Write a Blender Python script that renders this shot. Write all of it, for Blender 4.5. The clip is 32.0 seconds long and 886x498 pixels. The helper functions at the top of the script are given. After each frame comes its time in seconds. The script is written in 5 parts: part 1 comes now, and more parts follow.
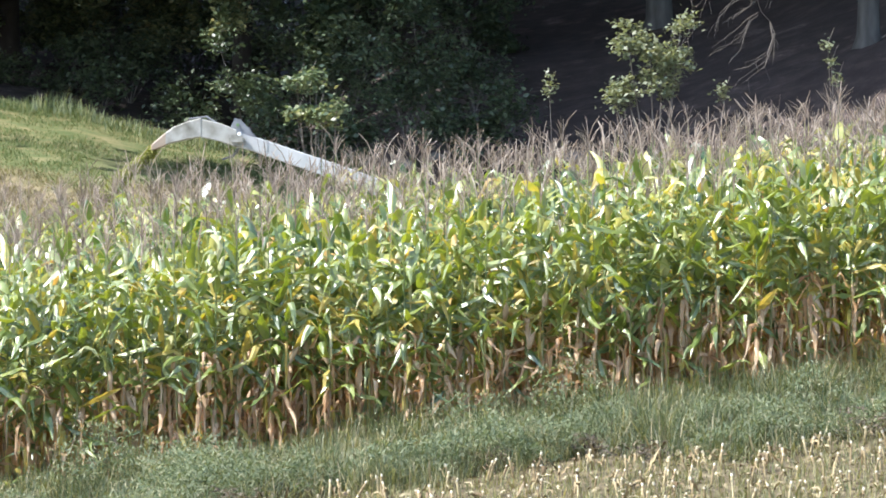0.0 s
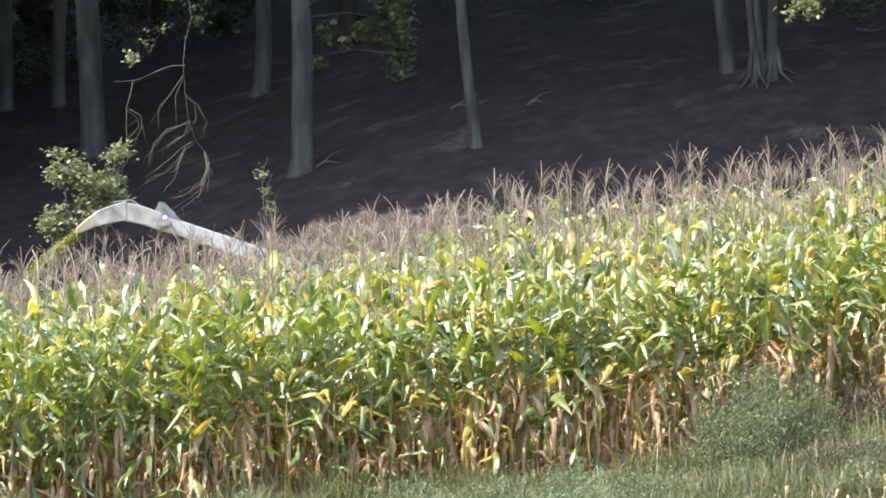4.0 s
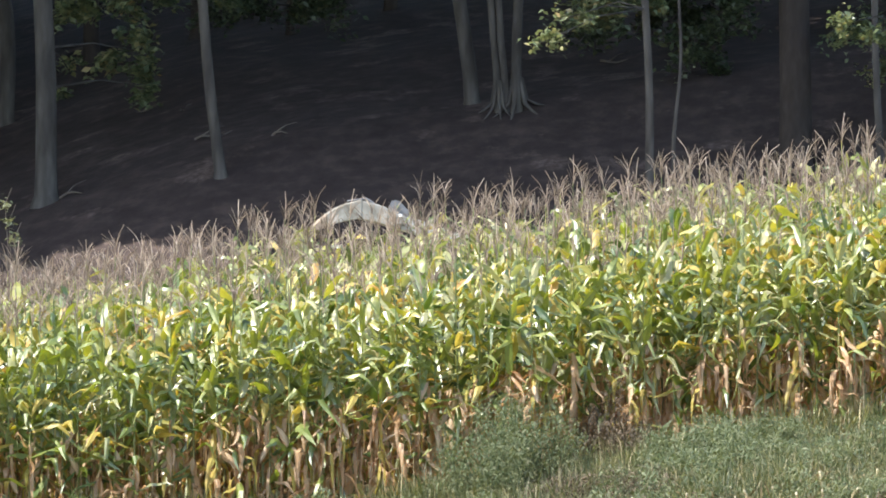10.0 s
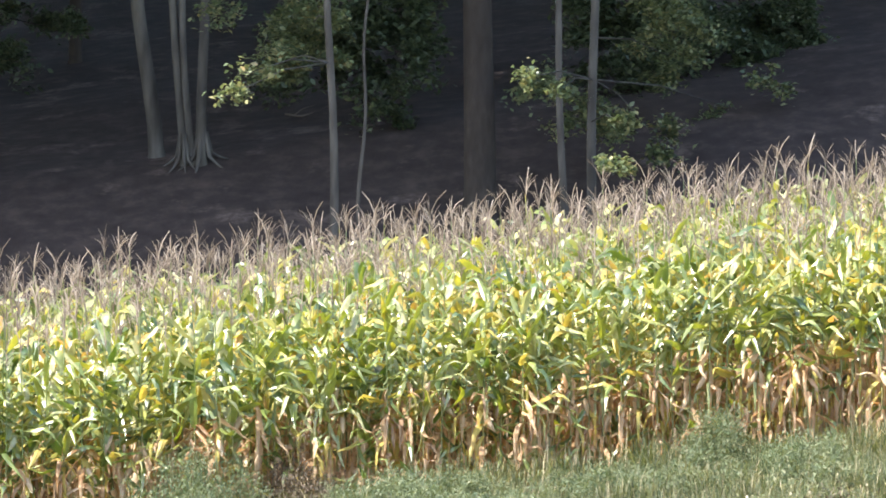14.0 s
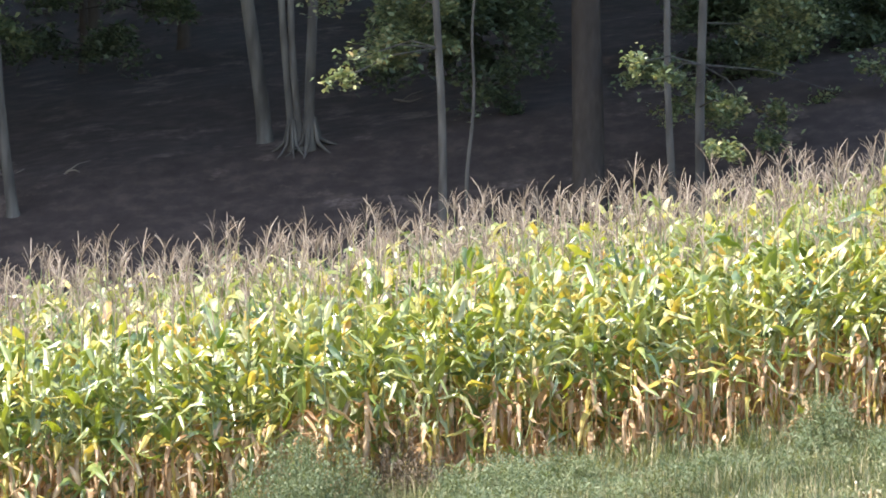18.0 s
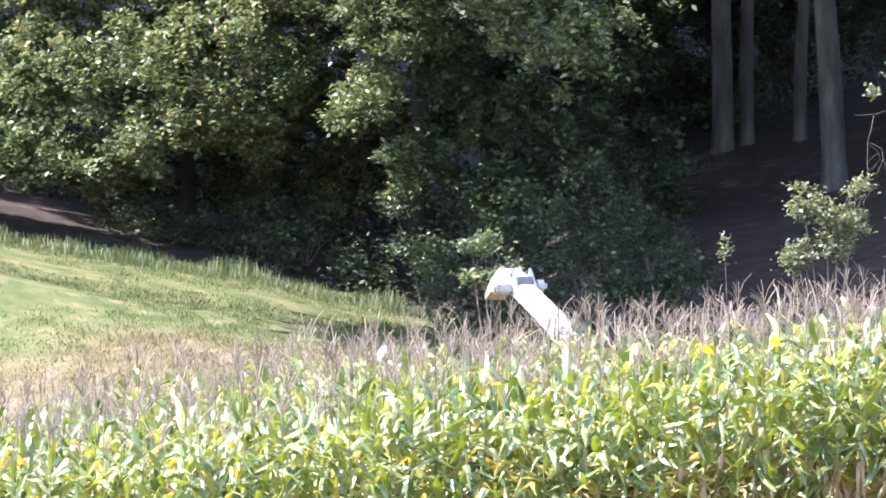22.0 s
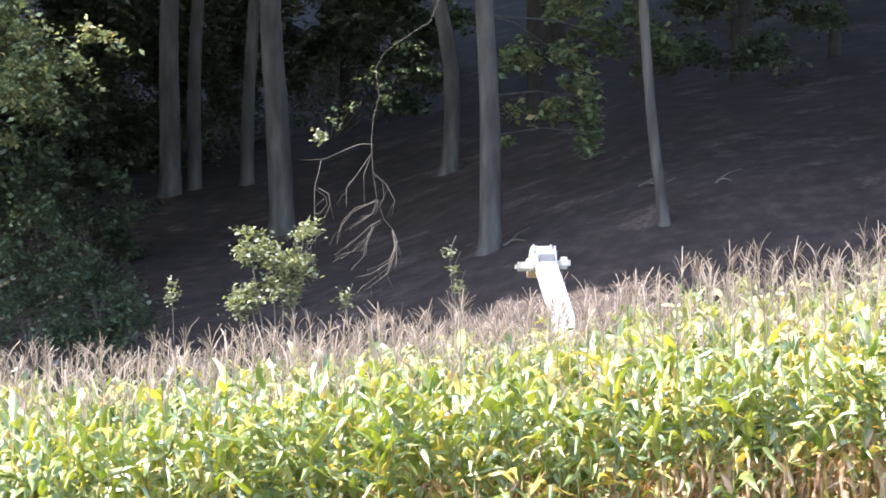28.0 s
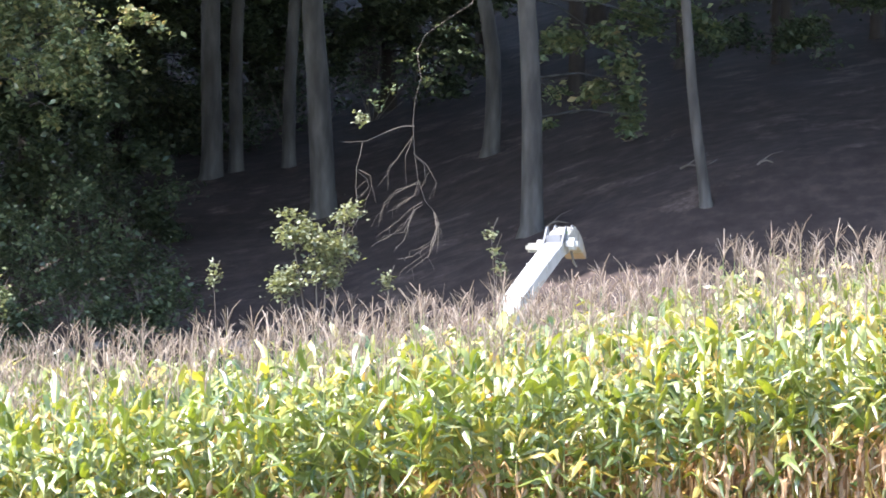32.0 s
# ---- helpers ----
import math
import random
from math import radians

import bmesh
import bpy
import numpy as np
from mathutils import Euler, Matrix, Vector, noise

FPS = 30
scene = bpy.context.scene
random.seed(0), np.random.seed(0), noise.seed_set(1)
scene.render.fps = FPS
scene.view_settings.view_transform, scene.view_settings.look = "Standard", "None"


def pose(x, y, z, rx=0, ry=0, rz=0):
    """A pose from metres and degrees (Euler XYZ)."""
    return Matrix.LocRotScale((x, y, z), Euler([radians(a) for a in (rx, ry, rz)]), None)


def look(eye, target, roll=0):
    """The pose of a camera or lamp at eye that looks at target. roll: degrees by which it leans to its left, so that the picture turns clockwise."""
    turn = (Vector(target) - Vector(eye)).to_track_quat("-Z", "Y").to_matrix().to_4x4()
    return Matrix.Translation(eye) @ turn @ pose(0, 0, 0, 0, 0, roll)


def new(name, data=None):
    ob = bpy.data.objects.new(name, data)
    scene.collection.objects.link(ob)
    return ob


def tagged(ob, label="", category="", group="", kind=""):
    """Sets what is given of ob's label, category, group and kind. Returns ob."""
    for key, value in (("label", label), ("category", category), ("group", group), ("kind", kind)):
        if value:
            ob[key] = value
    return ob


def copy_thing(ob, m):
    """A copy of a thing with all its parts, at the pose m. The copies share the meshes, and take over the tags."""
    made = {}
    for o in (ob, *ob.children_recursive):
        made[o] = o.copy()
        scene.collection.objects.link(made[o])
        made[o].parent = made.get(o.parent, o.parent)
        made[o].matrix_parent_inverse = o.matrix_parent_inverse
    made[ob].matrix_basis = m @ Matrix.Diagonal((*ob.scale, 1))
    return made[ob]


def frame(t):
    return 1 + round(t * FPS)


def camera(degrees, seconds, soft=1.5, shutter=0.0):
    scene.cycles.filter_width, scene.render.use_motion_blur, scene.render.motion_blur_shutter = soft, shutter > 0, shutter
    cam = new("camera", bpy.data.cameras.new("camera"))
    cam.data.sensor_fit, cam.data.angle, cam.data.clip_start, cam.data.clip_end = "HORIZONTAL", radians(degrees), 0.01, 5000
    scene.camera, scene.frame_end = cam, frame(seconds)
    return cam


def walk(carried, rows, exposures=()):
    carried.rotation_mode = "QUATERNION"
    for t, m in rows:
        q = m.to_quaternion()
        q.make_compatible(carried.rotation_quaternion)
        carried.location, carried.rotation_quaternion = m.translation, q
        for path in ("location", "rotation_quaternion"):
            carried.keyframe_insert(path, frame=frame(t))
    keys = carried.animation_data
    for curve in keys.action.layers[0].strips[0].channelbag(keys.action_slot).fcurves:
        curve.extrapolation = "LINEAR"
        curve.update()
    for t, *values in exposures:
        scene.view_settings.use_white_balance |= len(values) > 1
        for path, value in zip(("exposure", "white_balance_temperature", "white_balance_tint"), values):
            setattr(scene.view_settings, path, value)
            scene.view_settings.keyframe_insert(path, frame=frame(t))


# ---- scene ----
LENS = 9.0
F = 784 / math.tan(radians(LENS / 2))
EYE = 1.6
cam = camera(LENS, 32.0, soft=1.8)
# seconds, turn to the right and upward tilt, in thousandths of the picture's focal length
PAN = [
    (0, -0.0, -0.3), (0.5, 7.9, -2.2), (1, 24.3, 20.0), (1.2, 32.0, 32.0), (1.5, 40.5, 156.8), (2, 93.5, 259.3),
    (2.4, 325.4, 266.1), (2.5, 390.5, 262.4), (2.7, 538.7, 253.6), (2.9, 663.5, 250.1), (3, 731.8, 248.0), (3.5, 895.0, 232.5),
    (4, 1000.0, 227.7), (4.4, 1133.2, 233.8), (4.5, 1160.8, 229.4), (6.5, 1397.6, 186.9), (7, 1349.5, 174.8), (7.5, 1276.8, 161.3),
    (8, 1177.4, 146.5), (8.5, 1148.2, 141.3), (9, 1195.3, 147.9), (9.5, 1282.6, 180.9), (9.9, 1402.5, 234.4), (10, 1452.7, 282.6),
    (10.1, 1483.2, 316.5), (10.2, 1528.9, 347.3), (10.5, 1668.9, 396.4), (10.7, 1760.1, 415.6), (11, 1896.3, 423.7), (11.5, 2031.4, 420.3),
    (12, 2102.9, 414.4), (12.5, 2111.4, 408.4), (13, 2090.8, 394.8), (13.5, 2056.3, 385.1), (14, 2010.7, 377.5), (14.5, 1968.5, 369.3),
    (16.5, 1875.4, 360.9), (17, 1855.8, 356.3), (17.5, 1835.4, 353.2), (18, 1818.9, 351.5), (18.5, 1810.4, 348.3), (19, 1783.4, 340.8),
    (19.2, 1755.5, 334.5), (19.5, 1711.4, 330.0), (20, 1527.2, 318.6), (20.1, 1461.2, 322.5), (20.2, 1322.2, 311.4), (20.3, 1212.4, 305.3),
    (20.4, 1055.4, 298.3), (20.5, 952.1, 296.4), (20.6, 787.1, 291.4), (20.7, 688.6, 296.1), (20.8, 589.2, 300.4), (20.9, 517.6, 306.7),
    (21, 438.0, 301.5), (21.2, 348.0, 303.5), (21.3, 307.9, 305.6), (21.5, 189.8, 299.0), (21.6, 112.8, 294.5), (21.7, 38.4, 293.1),
    (21.8, -79.9, 288.1), (21.9, -176.4, 290.7), (22, -310.1, 287.5), (22.5, -437.4, 301.4), (22.6, -391.1, 302.0), (23, -299.0, 313.4),
    (23.5, -281.0, 319.2), (24, -265.4, 324.5), (24.5, -257.8, 325.1), (26.5, -155.8, 348.7), (26.8, 9.9, 360.5), (27, 205.9, 371.0),
    (27.1, 297.2, 374.5), (27.2, 394.8, 375.2), (27.4, 540.6, 374.0), (27.5, 585.5, 375.3), (27.6, 631.5, 372.9), (28, 667.4, 366.2),
    (28.5, 674.8, 363.6), (29, 654.3, 354.7), (29.5, 617.1, 346.1), (30, 607.6, 344.8), (30.5, 606.2, 339.1), (31, 600.1, 337.6),
    (31.5, 600.4, 336.8), (32, 593.7, 334.5),
]


def aim(turn, tilt):
    return pose(0, 0, EYE, 90 + math.degrees((tilt - 141) / F), 0, -math.degrees(turn / F))


EXPOSURES = [(0, 1.52, 6330, 12), (1, 1.52, 6380, 12), (2, 1.81, 6380, 13), (3, 1.93, 6530, 13), (4, 1.61, 6630, 12), (9, 1.39, 6780, 12), (10, 1.35, 6830, 12), (11, 1.87, 6780, 12), (13, 1.83, 6830, 12), (18, 1.79, 6830, 12), (20, 1.81, 6680, 13), (21, 2.04, 6330, 16), (23, 2.14, 6030, 22), (24, 2.16, 6030, 22), (27, 2.38, 6130, 22), (28, 2.22, 6480, 17), (32, 2.12, 6430, 17)]
walk(cam, [(t, aim(a, b)) for t, a, b in PAN], EXPOSURES)

# ---- light ----
TO_SUN = Vector((-0.58, -0.20, 0.79)).normalized()
world = bpy.data.worlds.new("sky")
scene.world = world
world.use_nodes = True
wn = world.node_tree.nodes
sky = wn.new("ShaderNodeTexSky")
sky.sky_type, sky.sun_disc = "NISHITA", False
sky.sun_elevation = math.asin(TO_SUN.z)
sky.sun_rotation = math.atan2(TO_SUN.x, TO_SUN.y)
world.node_tree.links.new(sky.outputs[0], wn["Background"].inputs[0])
wn["Background"].inputs[1].default_value = 0.15
sun = new("sun", bpy.data.lights.new("sun", "SUN"))
sun.data.energy, sun.data.angle, sun.data.color = 3.7, radians(0.53), (1.0, 0.965, 0.91)
sun.matrix_basis = look((0, 0, 60), tuple(Vector((0, 0, 60)) - TO_SUN))


# ---- materials ----
def mat(name, stops, scale=6.0, rough=0.6, island=0.0, through_light=0.0, bump=0.3, spec=0.5, detail=5.0, stretch=(1, 1, 1), metal=0.0, per_object=0.0, tint=None, ior=1.5):
    """A node material: a colour ramp over noise at two scales; island and per_object shift it piece by piece."""
    m = bpy.data.materials.new(name)
    m.use_nodes = True
    n, l = m.node_tree.nodes, m.node_tree.links
    b = n["Principled BSDF"]
    out = n["Material Output"]
    co = n.new("ShaderNodeTexCoord")
    mp = n.new("ShaderNodeMapping")
    mp.inputs["Scale"].default_value = stretch
    l.new(co.outputs["Object"], mp.inputs[0])
    fine = n.new("ShaderNodeTexNoise")
    fine.inputs["Scale"].default_value, fine.inputs["Detail"].default_value = scale, detail
    broad = n.new("ShaderNodeTexNoise")
    broad.inputs["Scale"].default_value, broad.inputs["Detail"].default_value = scale * 0.13, 3
    l.new(mp.outputs[0], fine.inputs["Vector"])
    l.new(mp.outputs[0], broad.inputs["Vector"])
    mix = n.new("ShaderNodeMath")
    mix.operation = "MULTIPLY_ADD"
    mix.inputs[1].default_value = 0.5
    l.new(broad.outputs[0], mix.inputs[0])
    half = n.new("ShaderNodeMath")
    half.operation = "MULTIPLY"
    half.inputs[1].default_value = 0.5
    l.new(fine.outputs[0], half.inputs[0])
    l.new(half.outputs[0], mix.inputs[2])
    last = mix.outputs[0]
    for amount, kind, socket in ((island, "ShaderNodeNewGeometry", "Random Per Island"), (per_object, "ShaderNodeObjectInfo", "Random")):
        if amount:
            g = n.new(kind)
            a = n.new("ShaderNodeMath")
            a.operation = "MULTIPLY_ADD"
            a.inputs[1].default_value = amount
            l.new(g.outputs[socket], a.inputs[0])
            l.new(last, a.inputs[2])
            s = n.new("ShaderNodeMath")
            s.operation = "SUBTRACT"
            s.inputs[1].default_value = amount * 0.5
            l.new(a.outputs[0], s.inputs[0])
            last = s.outputs[0]
    ramp = n.new("ShaderNodeValToRGB")
    e = ramp.color_ramp.elements
    while len(e) < len(stops):
        e.new(0.5)
    for k, (p, c) in enumerate(stops):
        e[k].position, e[k].color = p, (*c, 1)
    l.new(last, ramp.inputs[0])
    l.new(ramp.outputs[0], b.inputs["Base Color"])
    b.inputs["Roughness"].default_value, b.inputs["Metallic"].default_value = rough, metal
    b.inputs["Specular IOR Level"].default_value, b.inputs["IOR"].default_value = spec, ior
    if bump:
        bp = n.new("ShaderNodeBump")
        bp.inputs["Strength"].default_value, bp.inputs["Distance"].default_value = bump, 0.02
        l.new(fine.outputs[0], bp.inputs["Height"])
        l.new(bp.outputs[0], b.inputs["Normal"])
    if through_light:
        tr = n.new("ShaderNodeBsdfTranslucent")
        gain = n.new("ShaderNodeMixRGB")
        gain.blend_type = "MULTIPLY"
        gain.inputs[0].default_value = 1
        gain.inputs[2].default_value = (*(tint or (1.35, 1.3, 0.6)), 1)
        l.new(ramp.outputs[0], gain.inputs[1])
        l.new(gain.outputs[0], tr.inputs[0])
        ms = n.new("ShaderNodeMixShader")
        ms.inputs[0].default_value = through_light
        l.new(b.outputs[0], ms.inputs[1])
        l.new(tr.outputs[0], ms.inputs[2])
        l.new(ms.outputs[0], out.inputs[0])
    return m


M_LEAF = mat("maize_leaf", [(0.08, (0.043, 0.094, 0.017)), (0.42, (0.118, 0.176, 0.032)), (0.70, (0.235, 0.28, 0.058)), (0.92, (0.38, 0.375, 0.10)), (1.0, (0.55, 0.42, 0.11))], 9, 0.44, 0.85, 0.27, 0.35, 1.0, tint=(2.05, 1.9, 0.42), ior=1.77)
M_RIPE = mat("ripening_maize_leaf", [(0.08, (0.05, 0.096, 0.017)), (0.38, (0.14, 0.186, 0.034)), (0.64, (0.27, 0.30, 0.062)), (0.85, (0.43, 0.395, 0.11)), (1.0, (0.58, 0.41, 0.12))], 9, 0.45, 0.85, 0.27, 0.35, 1.0, tint=(1.88, 1.8, 0.45), ior=1.70)
M_PALE = mat("maize_pale_leaf", [(0.1, (0.20, 0.25, 0.10)), (0.45, (0.34, 0.37, 0.17)), (0.8, (0.56, 0.50, 0.27))], 9, 0.42, 0.6, 0.38, 0.3, 1.0, tint=(1.25, 1.2, 0.65), ior=1.65)
M_DRY = mat("maize_dry_leaf", [(0.1, (0.26, 0.145, 0.065)), (0.4, (0.46, 0.29, 0.155)), (0.65, (0.62, 0.46, 0.30)), (0.9, (0.78, 0.69, 0.54))], 9, 0.5, 0.85, 0.42, 0.25, 0.6, tint=(1.3, 1.02, 0.68))
M_YELLOW = mat("maize_yellowing_leaf", [(0.15, (0.28, 0.28, 0.07)), (0.5, (0.50, 0.42, 0.12)), (0.85, (0.58, 0.36, 0.13))], 8, 0.45, 0.7, 0.42, 0.2, 0.6, tint=(1.2, 1.1, 0.55))
M_STALK = mat("maize_stalk", [(0.2, (0.12, 0.15, 0.05)), (0.55, (0.26, 0.25, 0.10)), (0.85, (0.42, 0.31, 0.16))], 7, 0.5, 0.6, 0, 0.2)
M_TASSEL = mat("maize_tassel", [(0.2, (0.20, 0.155, 0.125)), (0.55, (0.385, 0.315, 0.255)), (0.85, (0.60, 0.525, 0.445))], 14, 0.7, 0.6, 0.35, 0.3, 0.2, tint=(1.1, 1.0, 0.85))
M_HUSK = mat("maize_husk", [(0.2, (0.36, 0.23, 0.14)), (0.6, (0.60, 0.45, 0.30)), (0.9, (0.78, 0.68, 0.50))], 10, 0.5, 0.7, 0.2, 0.2, 0.4, tint=(1.1, 1.0, 0.8))
M_GRASS = mat("verge_grass", [(0.15, (0.05, 0.075, 0.038)), (0.48, (0.115, 0.142, 0.07)), (0.70, (0.20, 0.208, 0.112)), (0.9, (0.42, 0.37, 0.23))], 1.6, 0.5, 0.75, 0.32, 0.1, 0.5)
M_THIN = mat("thin_grass", [(0.15, (0.10, 0.12, 0.05)), (0.5, (0.20, 0.20, 0.095)), (0.85, (0.38, 0.34, 0.19))], 1.4, 0.55, 0.7, 0.3, 0.1, 0.4)
M_WEED = mat("weed_leaf", [(0.15, (0.075, 0.11, 0.06)), (0.5, (0.145, 0.185, 0.10)), (0.78, (0.24, 0.27, 0.16)), (0.95, (0.42, 0.38, 0.24))], 2, 0.55, 0.7, 0.3, 0.1, 0.4)
M_WILTED = mat("wilted_weed", [(0.15, (0.05, 0.04, 0.03)), (0.5, (0.12, 0.095, 0.068)), (0.85, (0.27, 0.21, 0.155))], 4, 0.7, 0.7, 0.15, 0.2, 0.3)
M_MEADOW = mat("meadow_grass", [(0.15, (0.075, 0.115, 0.042)), (0.48, (0.13, 0.17, 0.065)), (0.64, (0.22, 0.22, 0.105)), (0.86, (0.35, 0.31, 0.18))], 2.2, 0.6, 0.45, 0.3, 0.1, 0.3, tint=(1.1, 1.1, 0.8))
M_TAN = mat("dry_meadow_grass", [(0.15, (0.09, 0.095, 0.042)), (0.5, (0.185, 0.16, 0.085)), (0.85, (0.30, 0.24, 0.15))], 1.8, 0.6, 0.45, 0.25, 0.1, 0.3)
M_TREELEAF = mat("tree_leaf", [(0.12, (0.062, 0.10, 0.055)), (0.45, (0.14, 0.185, 0.095)), (0.70, (0.25, 0.285, 0.15)), (0.88, (0.41, 0.36, 0.19)), (0.98, (0.47, 0.28, 0.13))], 4, 0.42, 0.66, 0.36, 0.1, 0.7, tint=(1.25, 1.2, 0.8))
# darker version of the tree leaf: the wood's shade put into its colour
M_SHADELEAF = mat("shade_leaf", [(0.15, (0.035, 0.058, 0.032)), (0.5, (0.072, 0.105, 0.055)), (0.8, (0.13, 0.165, 0.088)), (0.97, (0.24, 0.24, 0.13))], 5, 0.45, 0.66, 0.25, 0.1, 0.6, tint=(1.25, 1.2, 0.8))
M_PALELEAF = mat("bush_leaf", [(0.15, (0.11, 0.135, 0.085)), (0.55, (0.225, 0.255, 0.165)), (0.9, (0.38, 0.39, 0.28))], 6, 0.45, 0.55, 0.35, 0.1, 0.6)
M_BARK = mat("grey_bark", [(0.28, (0.03, 0.028, 0.027)), (0.44, (0.062, 0.058, 0.054)), (0.56, (0.105, 0.10, 0.092)), (0.75, (0.20, 0.195, 0.18))], 5, 0.85, 0, 0, 1.0, 0.2, stretch=(1, 1, 0.25))
# conifer bark; on other trunks it is shade put into the colour
M_DARKBARK = mat("spruce_and_shaded_bark", [(0.2, (0.026, 0.022, 0.02)), (0.5, (0.048, 0.041, 0.037)), (0.8, (0.085, 0.072, 0.064))], 9, 0.9, 0, 0, 1.0, 0.15, stretch=(1, 1, 0.4))
M_DEADWOOD = mat("dead_twigs", [(0.2, (0.09, 0.075, 0.062)), (0.6, (0.18, 0.157, 0.135)), (0.9, (0.31, 0.28, 0.25))], 10, 0.8, 0, 0, 0.5, 0.2)
M_STRAW = mat("cut_stalk", [(0.2, (0.15, 0.105, 0.055)), (0.5, (0.30, 0.23, 0.12)), (0.85, (0.52, 0.44, 0.26))], 11, 0.6, 0.5, 0, 0.2, 0.3, per_object=0.5)
# sunlit tops of the stalks, their brightness put into a paler colour
M_LITTIP = mat("lit_cut_end", [(0.2, (0.50, 0.42, 0.28)), (0.8, (0.80, 0.73, 0.56))], 20, 0.6, 0.3, 0, 0.2, 0.3)
M_CHAFF = mat("dry_litter", [(0.2, (0.12, 0.095, 0.05)), (0.5, (0.25, 0.205, 0.115)), (0.85, (0.52, 0.45, 0.29))], 11, 0.65, 0.7, 0, 0.2, 0.3)
M_STONE = mat("field_stone", [(0.2, (0.11, 0.105, 0.10)), (0.55, (0.19, 0.18, 0.17)), (0.9, (0.30, 0.29, 0.27))], 5, 0.85, 0, 0, 0.8, 0.3)
M_WHITE = mat("spout_paint", [(0.25, (0.33, 0.34, 0.33)), (0.5, (0.48, 0.49, 0.48)), (0.8, (0.62, 0.62, 0.61))], 4, 0.45, 0, 0, 0.05, 0.5)
M_SCUFF = mat("scuffed_paint", [(0.3, (0.085, 0.08, 0.06)), (0.46, (0.24, 0.235, 0.20)), (0.58, (0.37, 0.365, 0.33)), (0.78, (0.50, 0.495, 0.465))], 6.5, 0.5, 0, 0, 0.1, 0.4)
M_GREY = mat("worn_steel", [(0.25, (0.10, 0.105, 0.115)), (0.55, (0.18, 0.19, 0.205)), (0.85, (0.30, 0.315, 0.335))], 8, 0.55, 0, 0, 0.1, 0.4)
M_FLAP = mat("spout_flap", [(0.2, (0.20, 0.15, 0.11)), (0.6, (0.34, 0.27, 0.20)), (0.9, (0.55, 0.50, 0.42))], 6, 0.55, 0, 0, 0.2)
M_RUBBER = mat("rubber", [(0.2, (0.02, 0.02, 0.02)), (0.8, (0.04, 0.04, 0.04))], 8, 0.8, 0, 0, 0.3)
M_PAINT = mat("machine_paint", [(0.2, (0.10, 0.18, 0.08)), (0.8, (0.14, 0.23, 0.10))], 5, 0.4, 0, 0, 0.1)
M_CHOP = mat("chopped_maize", [(0.1, (0.13, 0.15, 0.03)), (0.5, (0.25, 0.27, 0.07)), (0.9, (0.42, 0.42, 0.18))], 30, 0.7, 0.8, 0.25, 0.2)
M_SWALLOW = mat("swallow_plumage", [(0.2, (0.03, 0.025, 0.03)), (0.8, (0.10, 0.07, 0.065))], 14, 0.5, 0, 0, 0.1)
M_BIRD = mat("bird_plumage", [(0.2, (0.22, 0.22, 0.225)), (0.8, (0.36, 0.36, 0.36))], 20, 0.7, 0, 0, 0.1)


# ---- the lie of the land ----
def curve(u, pts):
    return np.interp(u, [p[0] for p in pts], [p[1] for p in pts])


FOOT = [(-1500, 1000), (-300, 905), (0, 868), (700, 760), (1100, 710), (1568, 665), (2196, 595), (2700, 500), (3192, 440), (3592, 398), (5000, 270)]
CROWN = [(-1500, 515), (-300, 380), (0, 315), (300, 278), (700, 249), (1000, 221), (1300, 190), (1600, 144), (2000, 68), (2500, 2), (3092, -82), (3592, -152), (5000, -346)]
EDGE = [(-1500, -250), (-700, 10), (-437, 98), (-300, 140), (-180, 162), (-66, 178), (34, 192), (134, 204), (234, 230), (334, 249), (434, 268), (600, 292)]


def land_rows(u):
    """Height over the camera's foot along one bearing: distances and heights."""
    b, s, m = curve(u, FOOT), curve(u, CROWN), curve(u, EDGE)
    w = min(1.0, max(0.0, (u - 400) / 420.0))
    w = w * w * (3 - 2 * w)
    wood = [(83, s + 250), (86, s + 170), (88.5, s + 50), (92, s - 110), (100, s - 250), (108, s - 345), (115, s - 430), (122, s - 480), (160, s - 750), (200, s - 900), (420, s - 1150)]
    near = [(83, s + 250), (88, s + 170), (92, s + 50), (100, s - 110), (108, s - 250), (122, s - 430), (160, s - 750), (200, s - 900), (420, s - 1150)]
    w2 = min(1.0, max(0.0, (u - 900) / 1000.0))
    w2 = w2 * w2 * (3 - 2 * w2)
    wood = [(y, w2 * v + (1 - w2) * curve(y, near)) for y, v in wood]
    lea = [(83, s + 60), (90, m + 75), (100, m), (104, m - 55), (140, m - 380), (200, m - 720), (420, m - 1050)]
    ys = [46, 51, 54, 61, 68, 72, 75, 79] + [83, 86, 88, 88.5, 90, 92, 95, 98, 100, 104, 108, 112, 115, 126, 140, 160, 200, 420]
    vs = [b + 265, b + 95, b + 12, 0.42 * (b - 468) + 0.58 * s + 424, s + 381, s + 415, s + 435, s + 290]
    for y in ys[8:]:
        vs.append(w * curve(y, wood) + (1 - w) * curve(y, lea))
    k = math.cos((u - 784) / F)
    zs = [EYE + (300 - v) / F * (y / k) for y, v in zip(ys, vs)]
    return [-3000, 0, 22] + ys + [3000], [0, 0, 0.3 * zs[0]] + zs + [zs[-1] + 20]


ROW_CACHE = {}


def land(x, y):
    az = math.atan2(x, max(y, 20.0))
    u = min(4800, max(-1400, 784 + az * F))
    k = int(math.floor(u / 40))
    out = []
    for j in (k, k + 1):
        if j not in ROW_CACHE:
            ROW_CACHE[j] = land_rows(j * 40)
        out.append(float(np.interp(y, *ROW_CACHE[j])))
    t = u / 40 - k
    return out[0] * (1 - t) + out[1] * t


